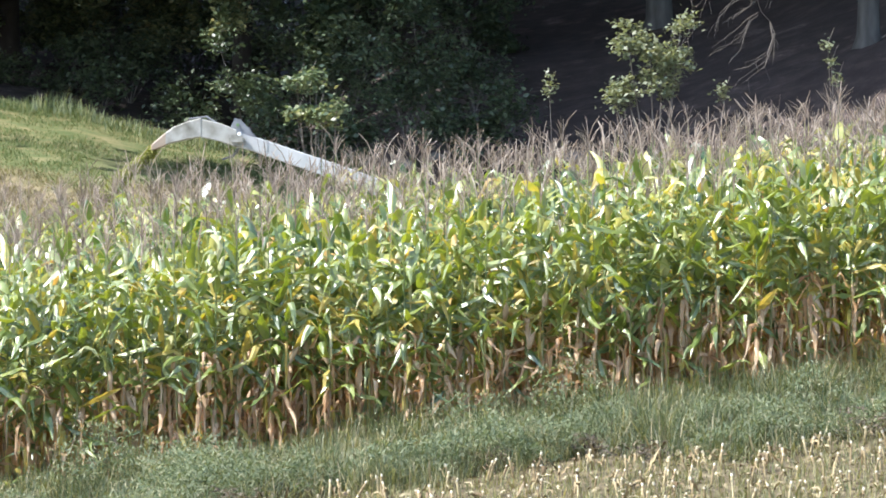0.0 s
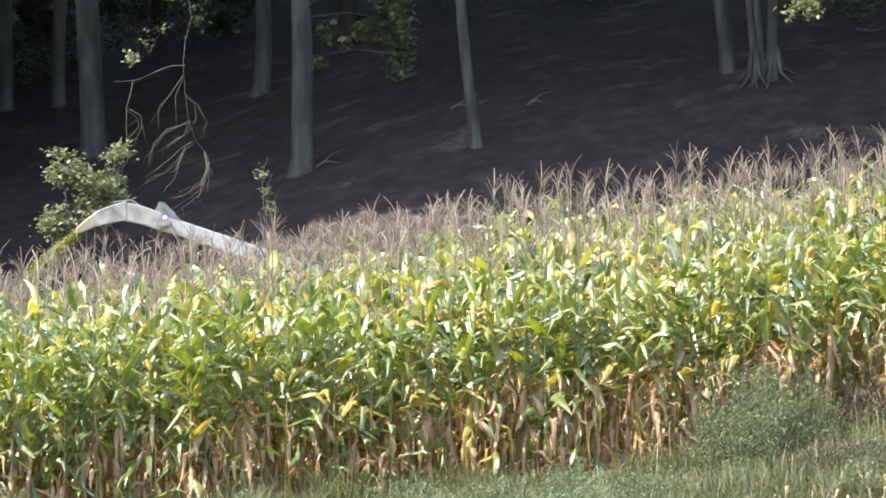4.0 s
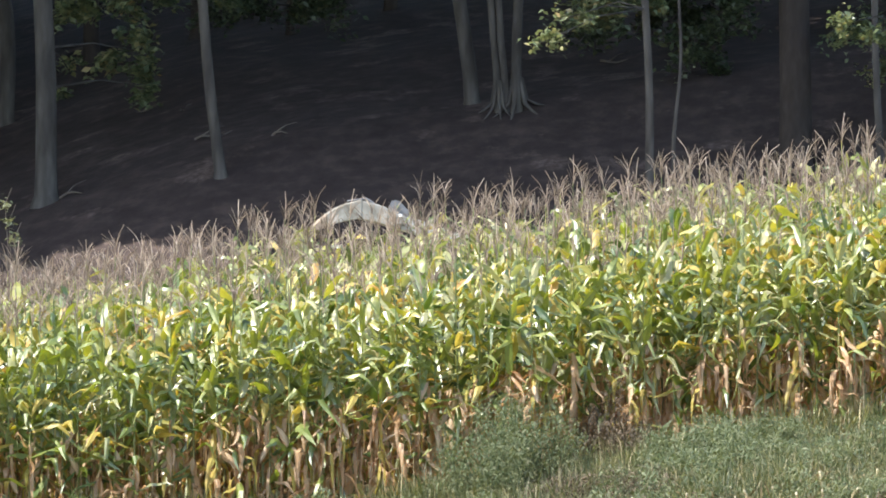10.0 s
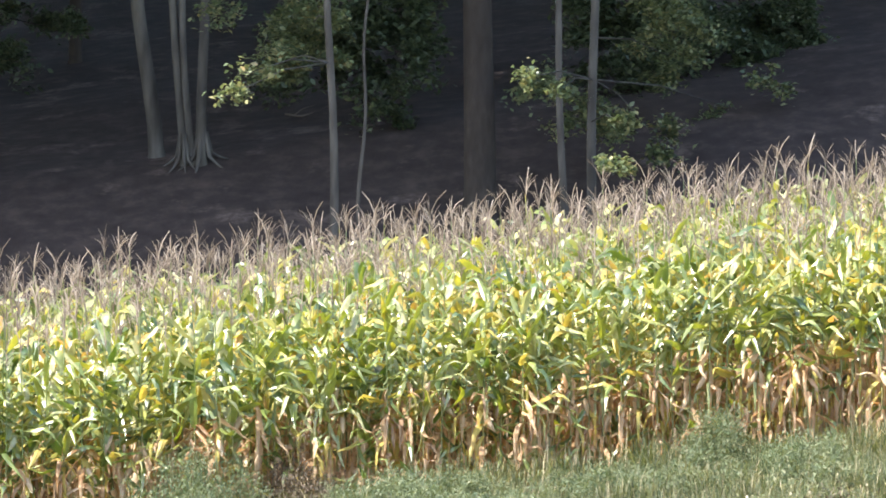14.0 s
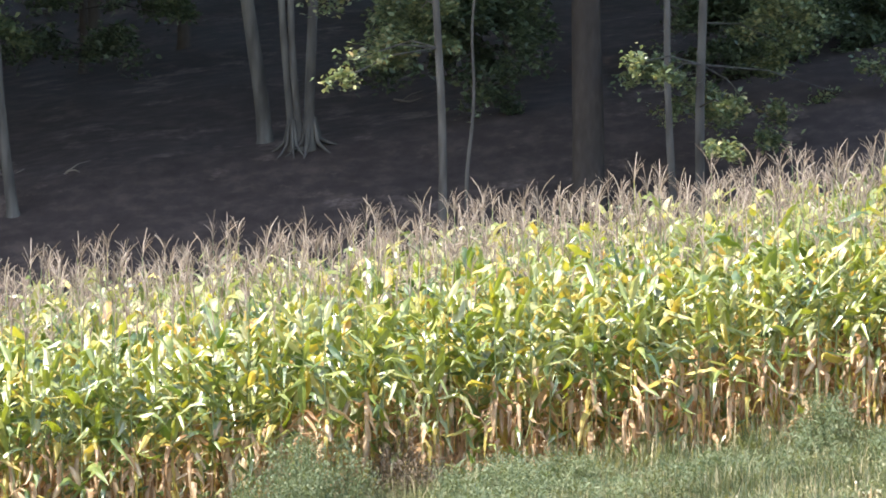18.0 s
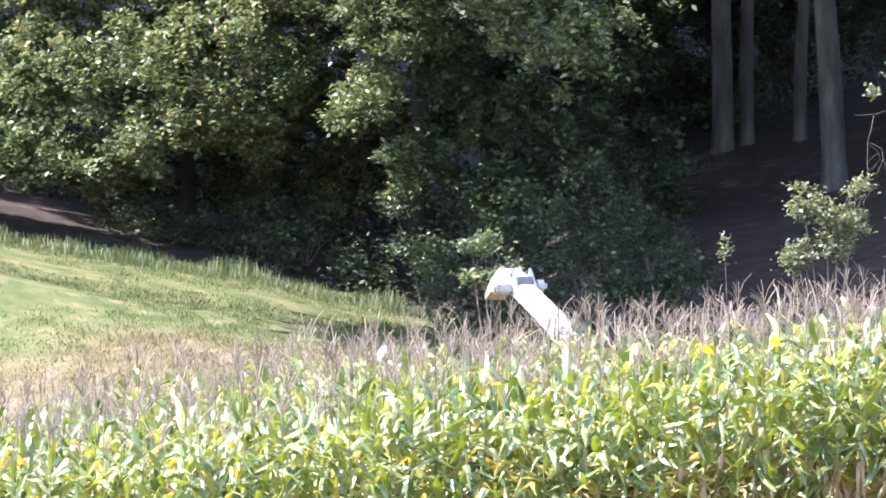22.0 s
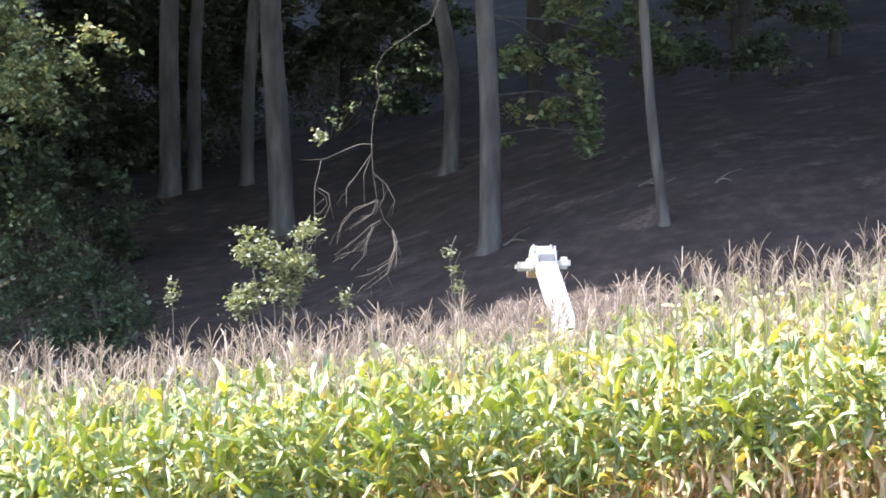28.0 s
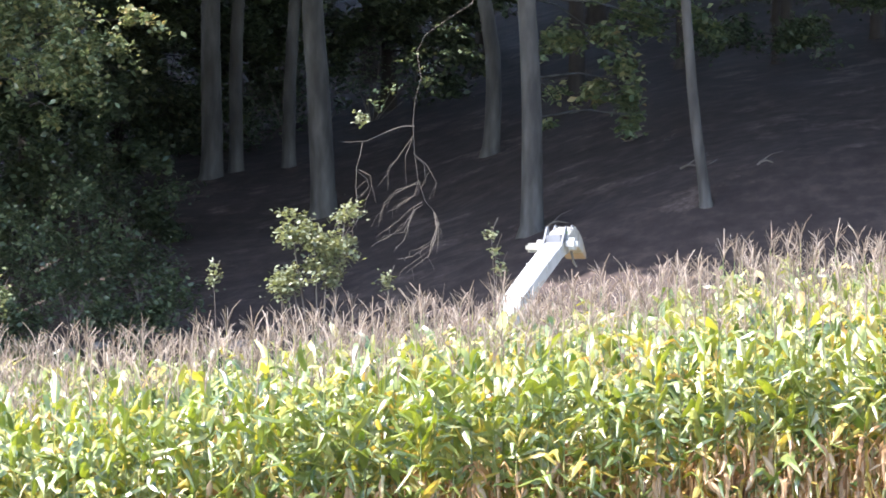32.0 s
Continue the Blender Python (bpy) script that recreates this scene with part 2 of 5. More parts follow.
def at(u, v, y):
    """The place that lies on the bearing u, at the height v, y metres ahead."""
    a = (u - 784) / F
    return Vector((y * math.tan(a), y, EYE + (300 - v) / F * y / math.cos(a)))


def on_land(u, y):
    x = y * math.tan((u - 784) / F)
    return Vector((x, y, land(x, y)))


def seat(u, v):
    """How far ahead the rising wood floor stands at the height v on the bearing u."""
    for k in range(840, 1400):
        p = on_land(u, k * 0.1)
        if EYE + (300 - v) / F * p.y <= p.z:
            return k * 0.1
    return 140.0


# ---- mesh helpers ----
def mesh_of(name, verts, faces, mats, index=None, smooth=False):
    me = bpy.data.meshes.new(name)
    verts = np.asarray(verts, dtype=np.float32).reshape(-1, 3)
    if isinstance(faces, np.ndarray):
        k = faces.shape[1]
        me.vertices.add(len(verts))
        me.vertices.foreach_set("co", verts.ravel())
        me.loops.add(faces.size)
        me.loops.foreach_set("vertex_index", faces.astype(np.int32).ravel())
        me.polygons.add(len(faces))
        me.polygons.foreach_set("loop_start", np.arange(0, faces.size, k, dtype=np.int32))
        me.polygons.foreach_set("loop_total", np.full(len(faces), k, dtype=np.int32))
    else:
        me.from_pydata([tuple(v) for v in verts], [], faces)
    for m in mats if isinstance(mats, (list, tuple)) else [mats]:
        me.materials.append(m)
    if index is not None:
        me.polygons.foreach_set("material_index", np.asarray(index, dtype=np.int32))
    if smooth:
        me.polygons.foreach_set("use_smooth", np.ones(len(me.polygons), dtype=bool))
    me.update(calc_edges=True)
    return me


def child(name, me, parent, label="", m=None):
    ob = new(name, me)
    ob.parent = parent
    if m is not None:
        ob.matrix_basis = m
    if label:
        tagged(ob, label)
    return ob


def part(name, bm, material, parent, label="", m=None, smooth=False):
    me = bpy.data.meshes.new(name)
    bm.to_mesh(me)
    bm.free()
    me.materials.append(material)
    if smooth:
        me.polygons.foreach_set("use_smooth", np.ones(len(me.polygons), dtype=bool))
    return child(name, me, parent, label, m)


def empty(name, m, label, category, group="", kind=""):
    ob = new(name)
    ob.matrix_basis = m
    return tagged(ob, label, category, group, kind)


def tube(path, radii, sides=8, cap=True):
    """Vertices and quads of a tapered tube along a path."""
    path = [Vector(p) for p in path]
    vs, fs = [], []
    side = None
    for i, p in enumerate(path):
        d = (path[min(i + 1, len(path) - 1)] - path[max(i - 1, 0)]).normalized()
        side = (Vector((1, 0, 0)) if abs(d.x) < 0.9 else Vector((0, 1, 0))) if side is None else side
        a = (side - d * side.dot(d)).normalized()
        side = a
        b = d.cross(a)
        for k in range(sides):
            t = 2 * math.pi * k / sides
            vs.append(p + (a * math.cos(t) + b * math.sin(t)) * radii[i])
    for i in range(len(path) - 1):
        for k in range(sides):
            k2 = (k + 1) % sides
            fs.append((i * sides + k, i * sides + k2, (i + 1) * sides + k2, (i + 1) * sides + k))
    return vs, fs


class Batch:
    """Gathers pieces for one mesh."""

    def __init__(self):
        self.v, self.f, self.i, self.n = [], [], [], 0

    def add(self, vs, fs, index=0):
        self.v.extend(tuple(v) for v in vs)
        self.f.extend(tuple(q + self.n for q in f) for f in fs)
        self.i.extend([index] * len(fs))
        self.n += len(vs)

    def mesh(self, name, mats, smooth=True):
        return mesh_of(name, self.v, self.f, mats, self.i, smooth)


def leaf_cloud(name, centres, size, rng, material, droop=0.3, spread=0.9, aspect=0.55):
    """One mesh of folded four-cornered leaves round the given centres."""
    c = np.asarray(centres, dtype=np.float32)
    n = len(c)
    a = rng.uniform(0, 2 * np.pi, n)
    tip = np.stack([np.cos(a), np.sin(a), rng.normal(-droop, spread * 0.5, n)], 1)
    tip /= np.linalg.norm(tip, axis=1)[:, None]
    up = rng.normal(0, spread, (n, 3)) * 0.6 + np.array([0, 0, 1.0])
    side = np.cross(tip, up)
    side /= np.linalg.norm(side, axis=1)[:, None] + 1e-6
    nor = np.cross(side, tip)
    s = (size * rng.uniform(0.6, 1.3, n))[:, None].astype(np.float32)
    v = np.empty((n, 4, 3), dtype=np.float32)
    v[:, 0] = c - tip * s * 0.5
    v[:, 1] = c + side * s * aspect * 0.5 + nor * s * 0.12
    v[:, 2] = c + tip * s * 0.5
    v[:, 3] = c - side * s * aspect * 0.5 + nor * s * 0.12
    return mesh_of(name, v, np.arange(4 * n).reshape(-1, 4), material)


def clumps(centre, radii, n_clump, n_leaf, clump_size, rng, shell=0.55):
    """Leaf centres: small clumps spread through an ellipsoid, thicker near its skin."""
    d = rng.normal(0, 1, (n_clump, 3))
    d /= np.linalg.norm(d, axis=1)[:, None]
    r = rng.uniform(shell, 1.0, n_clump)[:, None]
    k = np.asarray(centre) + d * r * np.asarray(radii)
    p = np.repeat(k, n_leaf, axis=0)
    sc = np.repeat(rng.uniform(0.5, 1.3, n_clump), n_leaf)[:, None]
    return p + rng.normal(0, 1, p.shape) * sc * np.array(clump_size)


def blades(name, roots, heights, width, rng, material, lean=0.35, segs=2):
    """One mesh of bent tapering grass blades."""
    r = np.asarray(roots, dtype=np.float32)
    n = len(r)
    a = rng.uniform(0, 2 * np.pi, n)
    d = np.stack([np.cos(a), np.sin(a), np.zeros(n)], 1)
    s = np.stack([-np.sin(a), np.cos(a), np.zeros(n)], 1)
    h = np.asarray(heights)[:, None]
    bend = np.abs(rng.normal(0, lean, n))[:, None] * h
    w = (width * rng.uniform(0.6, 1.3, n))[:, None]
    v = np.empty((n, 5, 3), dtype=np.float32)
    up = np.array([0, 0, 1.0])
    v[:, 0], v[:, 1] = r - s * w * 0.5, r + s * w * 0.5
    mid = r + up * h * 0.6 + d * bend * 0.4
    v[:, 2], v[:, 3] = mid + s * w * 0.35, mid - s * w * 0.35
    v[:, 4] = r + up * (h - bend * 0.35) + d * bend
    me = bpy.data.meshes.new(name)
    q = np.arange(n) * 5
    loops = np.stack([q, q + 1, q + 2, q + 3, q + 3, q + 2, q + 4], 1).astype(np.int32)
    me.vertices.add(n * 5)
    me.vertices.foreach_set("co", v.ravel())
    me.loops.add(n * 7)
    me.loops.foreach_set("vertex_index", loops.ravel())
    me.polygons.add(n * 2)
    st = np.stack([np.arange(n) * 7, np.arange(n) * 7 + 4], 1).astype(np.int32)
    me.polygons.foreach_set("loop_start", st.ravel())
    me.polygons.foreach_set("loop_total", np.tile([4, 3], n).astype(np.int32))
    me.materials.append(material)
    me.update(calc_edges=True)
    return me


# ---- ground ----
def ground_material():
    """Stubble soil near, meadow turf on the far left, leaf litter under the trees: one sheet, three covers by place."""
    m = bpy.data.materials.new("ground_cover")
    m.use_nodes = True
    n, l = m.node_tree.nodes, m.node_tree.links
    b = n["Principled BSDF"]
    b.inputs["Roughness"].default_value = 0.9
    b.inputs["Specular IOR Level"].default_value = 0.15
    geo = n.new("ShaderNodeTexCoord")

    def noise_ramp(scale, stops):
        t = n.new("ShaderNodeTexNoise")
        t.inputs["Scale"].default_value, t.inputs["Detail"].default_value, t.inputs["Roughness"].default_value = scale, 8, 0.65
        l.new(geo.outputs["Object"], t.inputs["Vector"])
        r = n.new("ShaderNodeValToRGB")
        e = r.color_ramp.elements
        while len(e) < len(stops):
            e.new(0.5)
        for k, (p, c) in enumerate(stops):
            e[k].position, e[k].color = p, (*c, 1)
        l.new(t.outputs[0], r.inputs[0])
        return r.outputs[0], t.outputs[0]

    soil, h1 = noise_ramp(5, [(0.3, (0.05, 0.042, 0.027)), (0.5, (0.115, 0.092, 0.055)), (0.7, (0.24, 0.20, 0.115))])
    turf, _ = noise_ramp(1.7, [(0.34, (0.085, 0.115, 0.042)), (0.5, (0.135, 0.15, 0.065)), (0.68, (0.25, 0.215, 0.115))])
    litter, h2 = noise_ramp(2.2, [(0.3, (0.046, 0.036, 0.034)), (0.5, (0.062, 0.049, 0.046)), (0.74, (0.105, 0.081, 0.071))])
    # paler litter in patches: sun flecks put into the floor's colour
    fleck_mask, _ = noise_ramp(0.8, [(0.56, (0, 0, 0)), (0.68, (1, 1, 1))])
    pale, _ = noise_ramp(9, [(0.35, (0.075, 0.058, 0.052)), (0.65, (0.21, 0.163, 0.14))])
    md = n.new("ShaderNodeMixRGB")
    l.new(fleck_mask, md.inputs[0])
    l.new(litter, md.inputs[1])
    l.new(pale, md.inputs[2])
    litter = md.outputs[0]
    vc = n.new("ShaderNodeVertexColor")
    vc.layer_name = "cover"
    sep = n.new("ShaderNodeSeparateColor")
    l.new(vc.outputs[0], sep.inputs[0])
    dry, _ = noise_ramp(2.0, [(0.34, (0.10, 0.095, 0.048)), (0.5, (0.165, 0.138, 0.078)), (0.68, (0.25, 0.20, 0.125))])
    m0 = n.new("ShaderNodeMixRGB")
    l.new(sep.outputs[2], m0.inputs[0])
    l.new(turf, m0.inputs[1])
    l.new(dry, m0.inputs[2])
    turf = m0.outputs[0]
    m1 = n.new("ShaderNodeMixRGB")
    l.new(sep.outputs[0], m1.inputs[0])
    l.new(soil, m1.inputs[1])
    l.new(turf, m1.inputs[2])
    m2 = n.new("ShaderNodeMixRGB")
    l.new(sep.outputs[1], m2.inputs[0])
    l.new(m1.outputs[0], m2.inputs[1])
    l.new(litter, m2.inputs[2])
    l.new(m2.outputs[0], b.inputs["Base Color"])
    bp = n.new("ShaderNodeBump")
    bp.inputs["Strength"].default_value, bp.inputs["Distance"].default_value = 0.35, 0.05
    l.new(h1, bp.inputs["Height"])
    l.new(bp.outputs[0], b.inputs["Normal"])
    return m


def edge_y(x):
    """How far ahead the wood begins."""
    u = 784 + math.atan2(x, 95.0) * F
    return float(np.interp(u, [-1500, 150, 420, 600, 750, 850], [100.5, 100, 99, 95, 90, 80]))


def build_ground():
    ys = np.unique(np.concatenate([np.linspace(-2500, -60, 10), np.linspace(-50, 40, 13), np.arange(42, 120, 0.75), np.arange(120, 200, 4), np.linspace(205, 420, 12), np.linspace(500, 2800, 10)]))
    xs = np.unique(np.concatenate([np.linspace(-2500, -60, 14), np.arange(-55, -22, 3), np.arange(-22, 36, 0.75), np.arange(36, 70, 3), np.linspace(75, 2500, 14)]))
    vs = [(x, y, land(x, y) + (0.10 * noise.noise((x * 0.35, y * 0.35, 0)) + 0.05 * noise.noise((x * 1.3, y * 1.3, 4)) if 85 < y < 200 else 0.03 * noise.noise((x, y, 2)))) for y in ys for x in xs]
    nx = len(xs)
    fs = np.array([(j * nx + i, j * nx + i + 1, (j + 1) * nx + i + 1, (j + 1) * nx + i) for j in range(len(ys) - 1) for i in range(nx - 1)])
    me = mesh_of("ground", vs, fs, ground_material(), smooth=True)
    col = me.color_attributes.new("cover", "FLOAT_COLOR", "POINT")
    data = np.zeros((len(vs), 4), dtype=np.float32)
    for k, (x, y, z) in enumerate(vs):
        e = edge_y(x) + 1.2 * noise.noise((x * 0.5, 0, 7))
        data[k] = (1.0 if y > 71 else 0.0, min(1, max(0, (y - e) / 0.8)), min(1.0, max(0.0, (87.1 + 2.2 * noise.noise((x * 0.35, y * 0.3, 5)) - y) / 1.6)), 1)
    col.data.foreach_set("color", data.ravel())
    return tagged(new("ground", me), "sloping farmland with stubble soil, meadow turf and leaf-strewn wood floor", "ground", kind="structure")


build_ground()


# ---- maize ----
def maize_leaf(h, az, length, width, rise, rng, segs=6, fold=True, dry=False):
    """A V-folded blade: green ones rise straight, break over and hang; dry ones droop and curl from the stalk."""
    vs, fs = [], []
    d = Vector((math.cos(az), math.sin(az), 0))
    p = Vector((0, 0, h)) + d * 0.012
    step = length / segs
    turn = rng.uniform(-0.22, 0.22)
    phase = rng.uniform(0, 6.28)
    if dry:
        twist, wave = rng.uniform(-2.0, 2.0), rng.uniform(0.2, 0.6)
    else:
        twist, wave = rng.uniform(-1.5, 1.5), rng.uniform(0.0, 0.4)
    crest = rng.uniform(0.28, 0.75)
    soft = rng.uniform(0.12, 0.5)
    hang = rng.uniform(-1.4, -0.3) if rng.random() < 0.72 else rng.uniform(-0.3, 0.9)
    ang = rise
    for i in range(segs + 1):
        t = i / segs
        lift = (rng.uniform(0.02, 0.42), rng.uniform(0.02, 0.42))
        if dry:
            w = width * (0.55 + 0.45 * math.sin(min(1, t * 2.2) * math.pi / 2)) * (1 - t) ** 0.8 * rng.uniform(0.6, 1.15) + 0.003
        else:
            k = min(1.0, max(0.0, (t - crest + soft * 0.5) / soft))
            ang = rise + (hang - rise) * k * k * (3 - 2 * k)
            w = width * min(1.0, 0.5 + 1.8 * t) * (1 - max(0.0, (t - 0.35) / 0.65) ** 1.5) + 0.004
        d = Matrix.Rotation(turn, 3, "Z") @ d
        fwd = d * math.cos(ang) + Vector((0, 0, math.sin(ang)))
        s = Vector((-d.y, d.x, 0))
        nrm = fwd.cross(s)
        roll = twist * t + wave * math.sin(phase + 5.0 * t)
        s = s * math.cos(roll) + nrm * math.sin(roll)
        nrm = s.cross(fwd)
        if fold:
            vs += [p - s * w * 0.5 + nrm * w * lift[0], p.copy(), p + s * w * 0.5 + nrm * w * lift[1]]
        else:
            vs += [p - s * w * 0.5, p + s * w * 0.5]
        p = p + fwd * step
        if dry:
            ang = max(min(ang - (0.75 - 0.4 * t) * rng.uniform(-0.5, 1.8) * 6 / segs, 1.4), -1.62)
    k = 3 if fold else 2
    for i in range(segs):
        for j in range(k - 1):
            a = i * k + j
            fs.append((a, a + 1, a + k + 1, a + k))
    return vs, fs


def maize_pieces(seed, fine=True, ripe=0.2):
    """The pieces of one ripe maize plant: (name, vertices, quads, material slot)."""
    rng = random.Random(seed)
    out = []
    hgt = rng.uniform(2.02, 2.36)
    lean = (rng.uniform(-0.05, 0.05), rng.uniform(-0.05, 0.05))
    mid = (lean[0] * 0.4, lean[1] * 0.4, hgt * 0.48)
    vs, fs = tube([(0, 0, 0), mid], [0.013, 0.011], 5 if fine else 3)
    out.append(("stalk", vs, fs, 3))
    vs, fs = tube([mid, (lean[0], lean[1], hgt)], [0.010, 0.004], 5 if fine else 3)
    out.append(("upper_stalk", vs, fs, 0))
    for i in range(18):
        low = i < 15
        slot = rng.choice((1, 1, 2, 0, 0, 1, 6, 5) if ripe > 0.5 else (1, 2, 0, 0, 0, 1, 6, 5)) if low else rng.choice((0, 0, 6))
        vs, fs = maize_leaf(rng.uniform(0.1, 1.1) if low else rng.uniform(1.0, 1.8), rng.uniform(0, 6.28), rng.uniform(0.22, 0.5), rng.uniform(0.045, 0.09), rng.uniform(-1.3, 0.7), rng, 5 if fine else 3, fine, slot != 0)
        out.append(("low_leaves", vs, fs, slot))
    az = rng.uniform(0, 6.28)
    n = rng.randint(27, 29)
    for i in range(n):
        t = i / (n - 1)
        h = 0.2 + (hgt - 0.5) * t
        az += math.pi + rng.uniform(-0.9, 0.9)
        dry = h < rng.uniform(0.5, 1.06) + 0.24 * ripe
        slot = 1 if dry else (2 if rng.random() < ((0.02 if h > 1.3 else 0.10) + 0.10 * ripe) else (6 if rng.random() < 0.055 + (0.05 + 0.24 * ripe) * t else 0))
        if dry and rng.random() < 0.22:
            slot = 2
        if slot == 0 and ripe > 0.5 and rng.random() < 0.85:
            slot = 7
        length = rng.uniform(0.36, 0.64) * (0.72 + 0.4 * math.sin(math.pi * min(1, t + 0.12)))
        vs, fs = maize_leaf(h, az, length * (0.8 if dry else 1), rng.uniform(0.05, 0.086) * (1.2 if dry else 1.05 if ripe > 0.5 else 1.2), (rng.uniform(0.4, 1.2) if t > 0.85 else rng.uniform(0.1, 1.2)) if not dry else rng.uniform(-1.2, -0.1), rng, 6 if fine else 4, fine, dry)
        vs = [v + Vector((lean[0], lean[1], 0)) * (v.z / hgt if v.z < hgt else 1) * 0.8 for v in vs]
        out.append(("dry_leaf" if dry else "leaf", vs, fs, slot))
    tv, tf = [], []

    def spike(base, dirn, length, r, bend):
        p, d = Vector(base), Vector(dirn).normalized()
        path, rad = [p.copy()], [r * 0.5]
        for i in range(4 if fine else 3):
            p = p + d * length / (4 if fine else 3)
            d = (d + Vector(bend) * 0.33).normalized()
            path.append(p.copy())
            rad.append(r * (1.0 if i < 2 else 0.75))
        v, f = tube(path, rad, 4 if fine else 3)
        k = len(tv)
        tv.extend(v)
        tf.extend(tuple(q + k for q in ff) for ff in f)

    top = Vector((lean[0], lean[1], hgt - 0.04))
    a = rng.uniform(0, 6.28)
    c = rng.uniform(0.0, 0.4) if rng.random() < 0.5 else rng.uniform(0.5, 1.4)
    spike(top, (rng.uniform(-0.12, 0.12), rng.uniform(-0.12, 0.12), 1), rng.uniform(0.22, 0.42), rng.uniform(0.0042, 0.007), (c * math.cos(a), c * math.sin(a), -c * 0.6))
    for i in range(rng.randint(4, 8)):
        a = rng.uniform(0, 6.28)
        out_by = rng.uniform(0.1, 0.5)
        droop = rng.uniform(0.1, 1.2)
        spike(top + Vector((0, 0, 0.016 * i)), (math.cos(a) * out_by, math.sin(a) * out_by, 1), rng.uniform(0.13, 0.30), rng.uniform(0.0022, 0.0038), (droop * math.cos(a), droop * math.sin(a), -droop * 0.7))
    out.append(("tassel", tv, tf, 4))
    for ear in range(rng.choice((0, 1, 1))):
        a = rng.uniform(0, 6.28)
        h = rng.uniform(0.5, 1.1)
        d = Vector((math.cos(a), math.sin(a), 0))
        down = rng.random() < 0.5
        path = [Vector((0, 0, h)) + d * 0.02]
        for k in range(4):
            path.append(path[-1] + (d * (0.3 + 0.15 * k) + Vector((0, 0, -0.9 if down else 0.9))).normalized() * 0.055)
        vs, fs = tube(path, [0.014, 0.029, 0.034, 0.026, 0.007], 6 if fine else 4)
        out.append(("cob", vs, fs, 5))
    return out


MAIZE = [M_LEAF, M_DRY, M_YELLOW, M_STALK, M_TASSEL, M_HUSK, M_PALE, M_RIPE]


def ripeness(x, y):
    """Share of yellowing plants: the field ripens towards its upper, right-hand end."""
    return min(0.95, max(0.03, 0.30 + 0.035 * (x + 5) + 0.03 * (y - 56) + 0.35 * noise.noise((x * 0.4, y * 0.4, 2))))


def build_maize():
    rng = random.Random(11)
    fine, rough = [], []
    for s in range(14):
        for store, flag in ((fine, True), (rough, False)):
            vs, fs, idx, n = [], [], [], 0
            for name, v, f, slot in maize_pieces(100 + s, flag, 0.0 if s < 7 else 1.0):
                if not flag and name in ("dry_leaf", "low_leaves") and max(q[2] for q in v) < 0.95:
                    continue
                vs += [tuple(q) for q in v]
                fs += [tuple(a + n for a in q) for q in f]
                idx += [slot] * len(f)
                n += len(v)
            store.append((np.array(vs, dtype=np.float32), np.array(fs, dtype=np.int32), np.array(idx, dtype=np.int32)))
    # the front row: single plants with their parts
    things = []
    for s in range(18):
        root = empty("maize_plant", pose(0, -500, 0), "ripe maize plant with green upper leaves and brown tassel", "maize", "maize plants along the field edge")
        pieces = maize_pieces(300 + s, True, 0.0 if s < 9 else 1.0)
        low = Batch()
        for name, v, f, slot in pieces:
            if name == "low_leaves":
                low.add(v, f, slot)
                continue
            child(name, mesh_of(name, v, f, MAIZE[slot], smooth=name in ("stalk", "upper_stalk", "cob")), root)
        child("low_leaves", low.mesh("low_leaves", MAIZE, False), root, "withered leaves hanging round the stalk")
        things.append(root)
    placed = []
    y = 54.2
    x = -7.6
    k = 0
    while x < 19.5:
        x += rng.uniform(0.14, 0.22)
        yy = y + rng.uniform(-0.12, 0.12)
        m = Matrix.Translation((x, yy, land(x, yy) - 0.03)) @ Matrix.Rotation(rng.uniform(0, 6.28), 4, "Z") @ Matrix.Scale(rng.uniform(0.93, 1.06), 4)
        if k < 18:
            things[k].matrix_basis = m
        else:
            copy_thing(things[rng.randrange(9) if rng.random() > ripeness(x, yy) else rng.randrange(9, 18)], m)
        k += 1
    # the rows behind it
    allv, allf, alli, n = [], [], [], 0
    row = 1
    y = 54.2
    while y < 68.2:
        y += 0.75
        detailed = row < 5
        x = -8.5 - (y - 54) * 0.35
        while x < 20.5 + (y - 54) * 0.4:
            x += rng.uniform(0.14, 0.24) if detailed else rng.uniform(0.16, 0.26)
            if rng.random() < 0.03:
                continue
            yy = y + rng.uniform(-0.14, 0.14)
            v, f, i = (fine if detailed else rough)[rng.randrange(7) + (7 if rng.random() < ripeness(x, yy) else 0)]
            a, s = rng.uniform(0, 6.28), rng.uniform(0.92, 1.08)
            c, sn = math.cos(a) * s, math.sin(a) * s
            tx, ty = rng.gauss(0, 0.03), rng.gauss(0, 0.03)
            w = np.empty_like(v)
            w[:, 0] = v[:, 0] * c - v[:, 1] * sn + v[:, 2] * tx + x
            w[:, 1] = v[:, 0] * sn + v[:, 1] * c + v[:, 2] * ty + yy
            w[:, 2] = v[:, 2] * s + land(x, yy) - 0.03
            allv.append(w)
            allf.append(f + n)
            alli.append(i)
            n += len(v)
        row += 1
    me = mesh_of("maize_field", np.concatenate(allv), np.concatenate(allf), MAIZE, np.concatenate(alli))
    tagged(new("maize_field", me), "dense ripe maize, green and yellowing with brown tassels", "maize", kind="stuff")


build_maize()


# ---- grass verge, weeds, stubble ----
def verge_foot(x):
    """Where the grass gives way to the stubble."""
    return 50.5 - 1.7 * min(1.0, max(0.0, (x - 7.0) / 4.0)) + 0.7 * noise.noise((x * 0.55, 3, 5)) + 0.35 * noise.noise((x * 1.9, 8, 5))


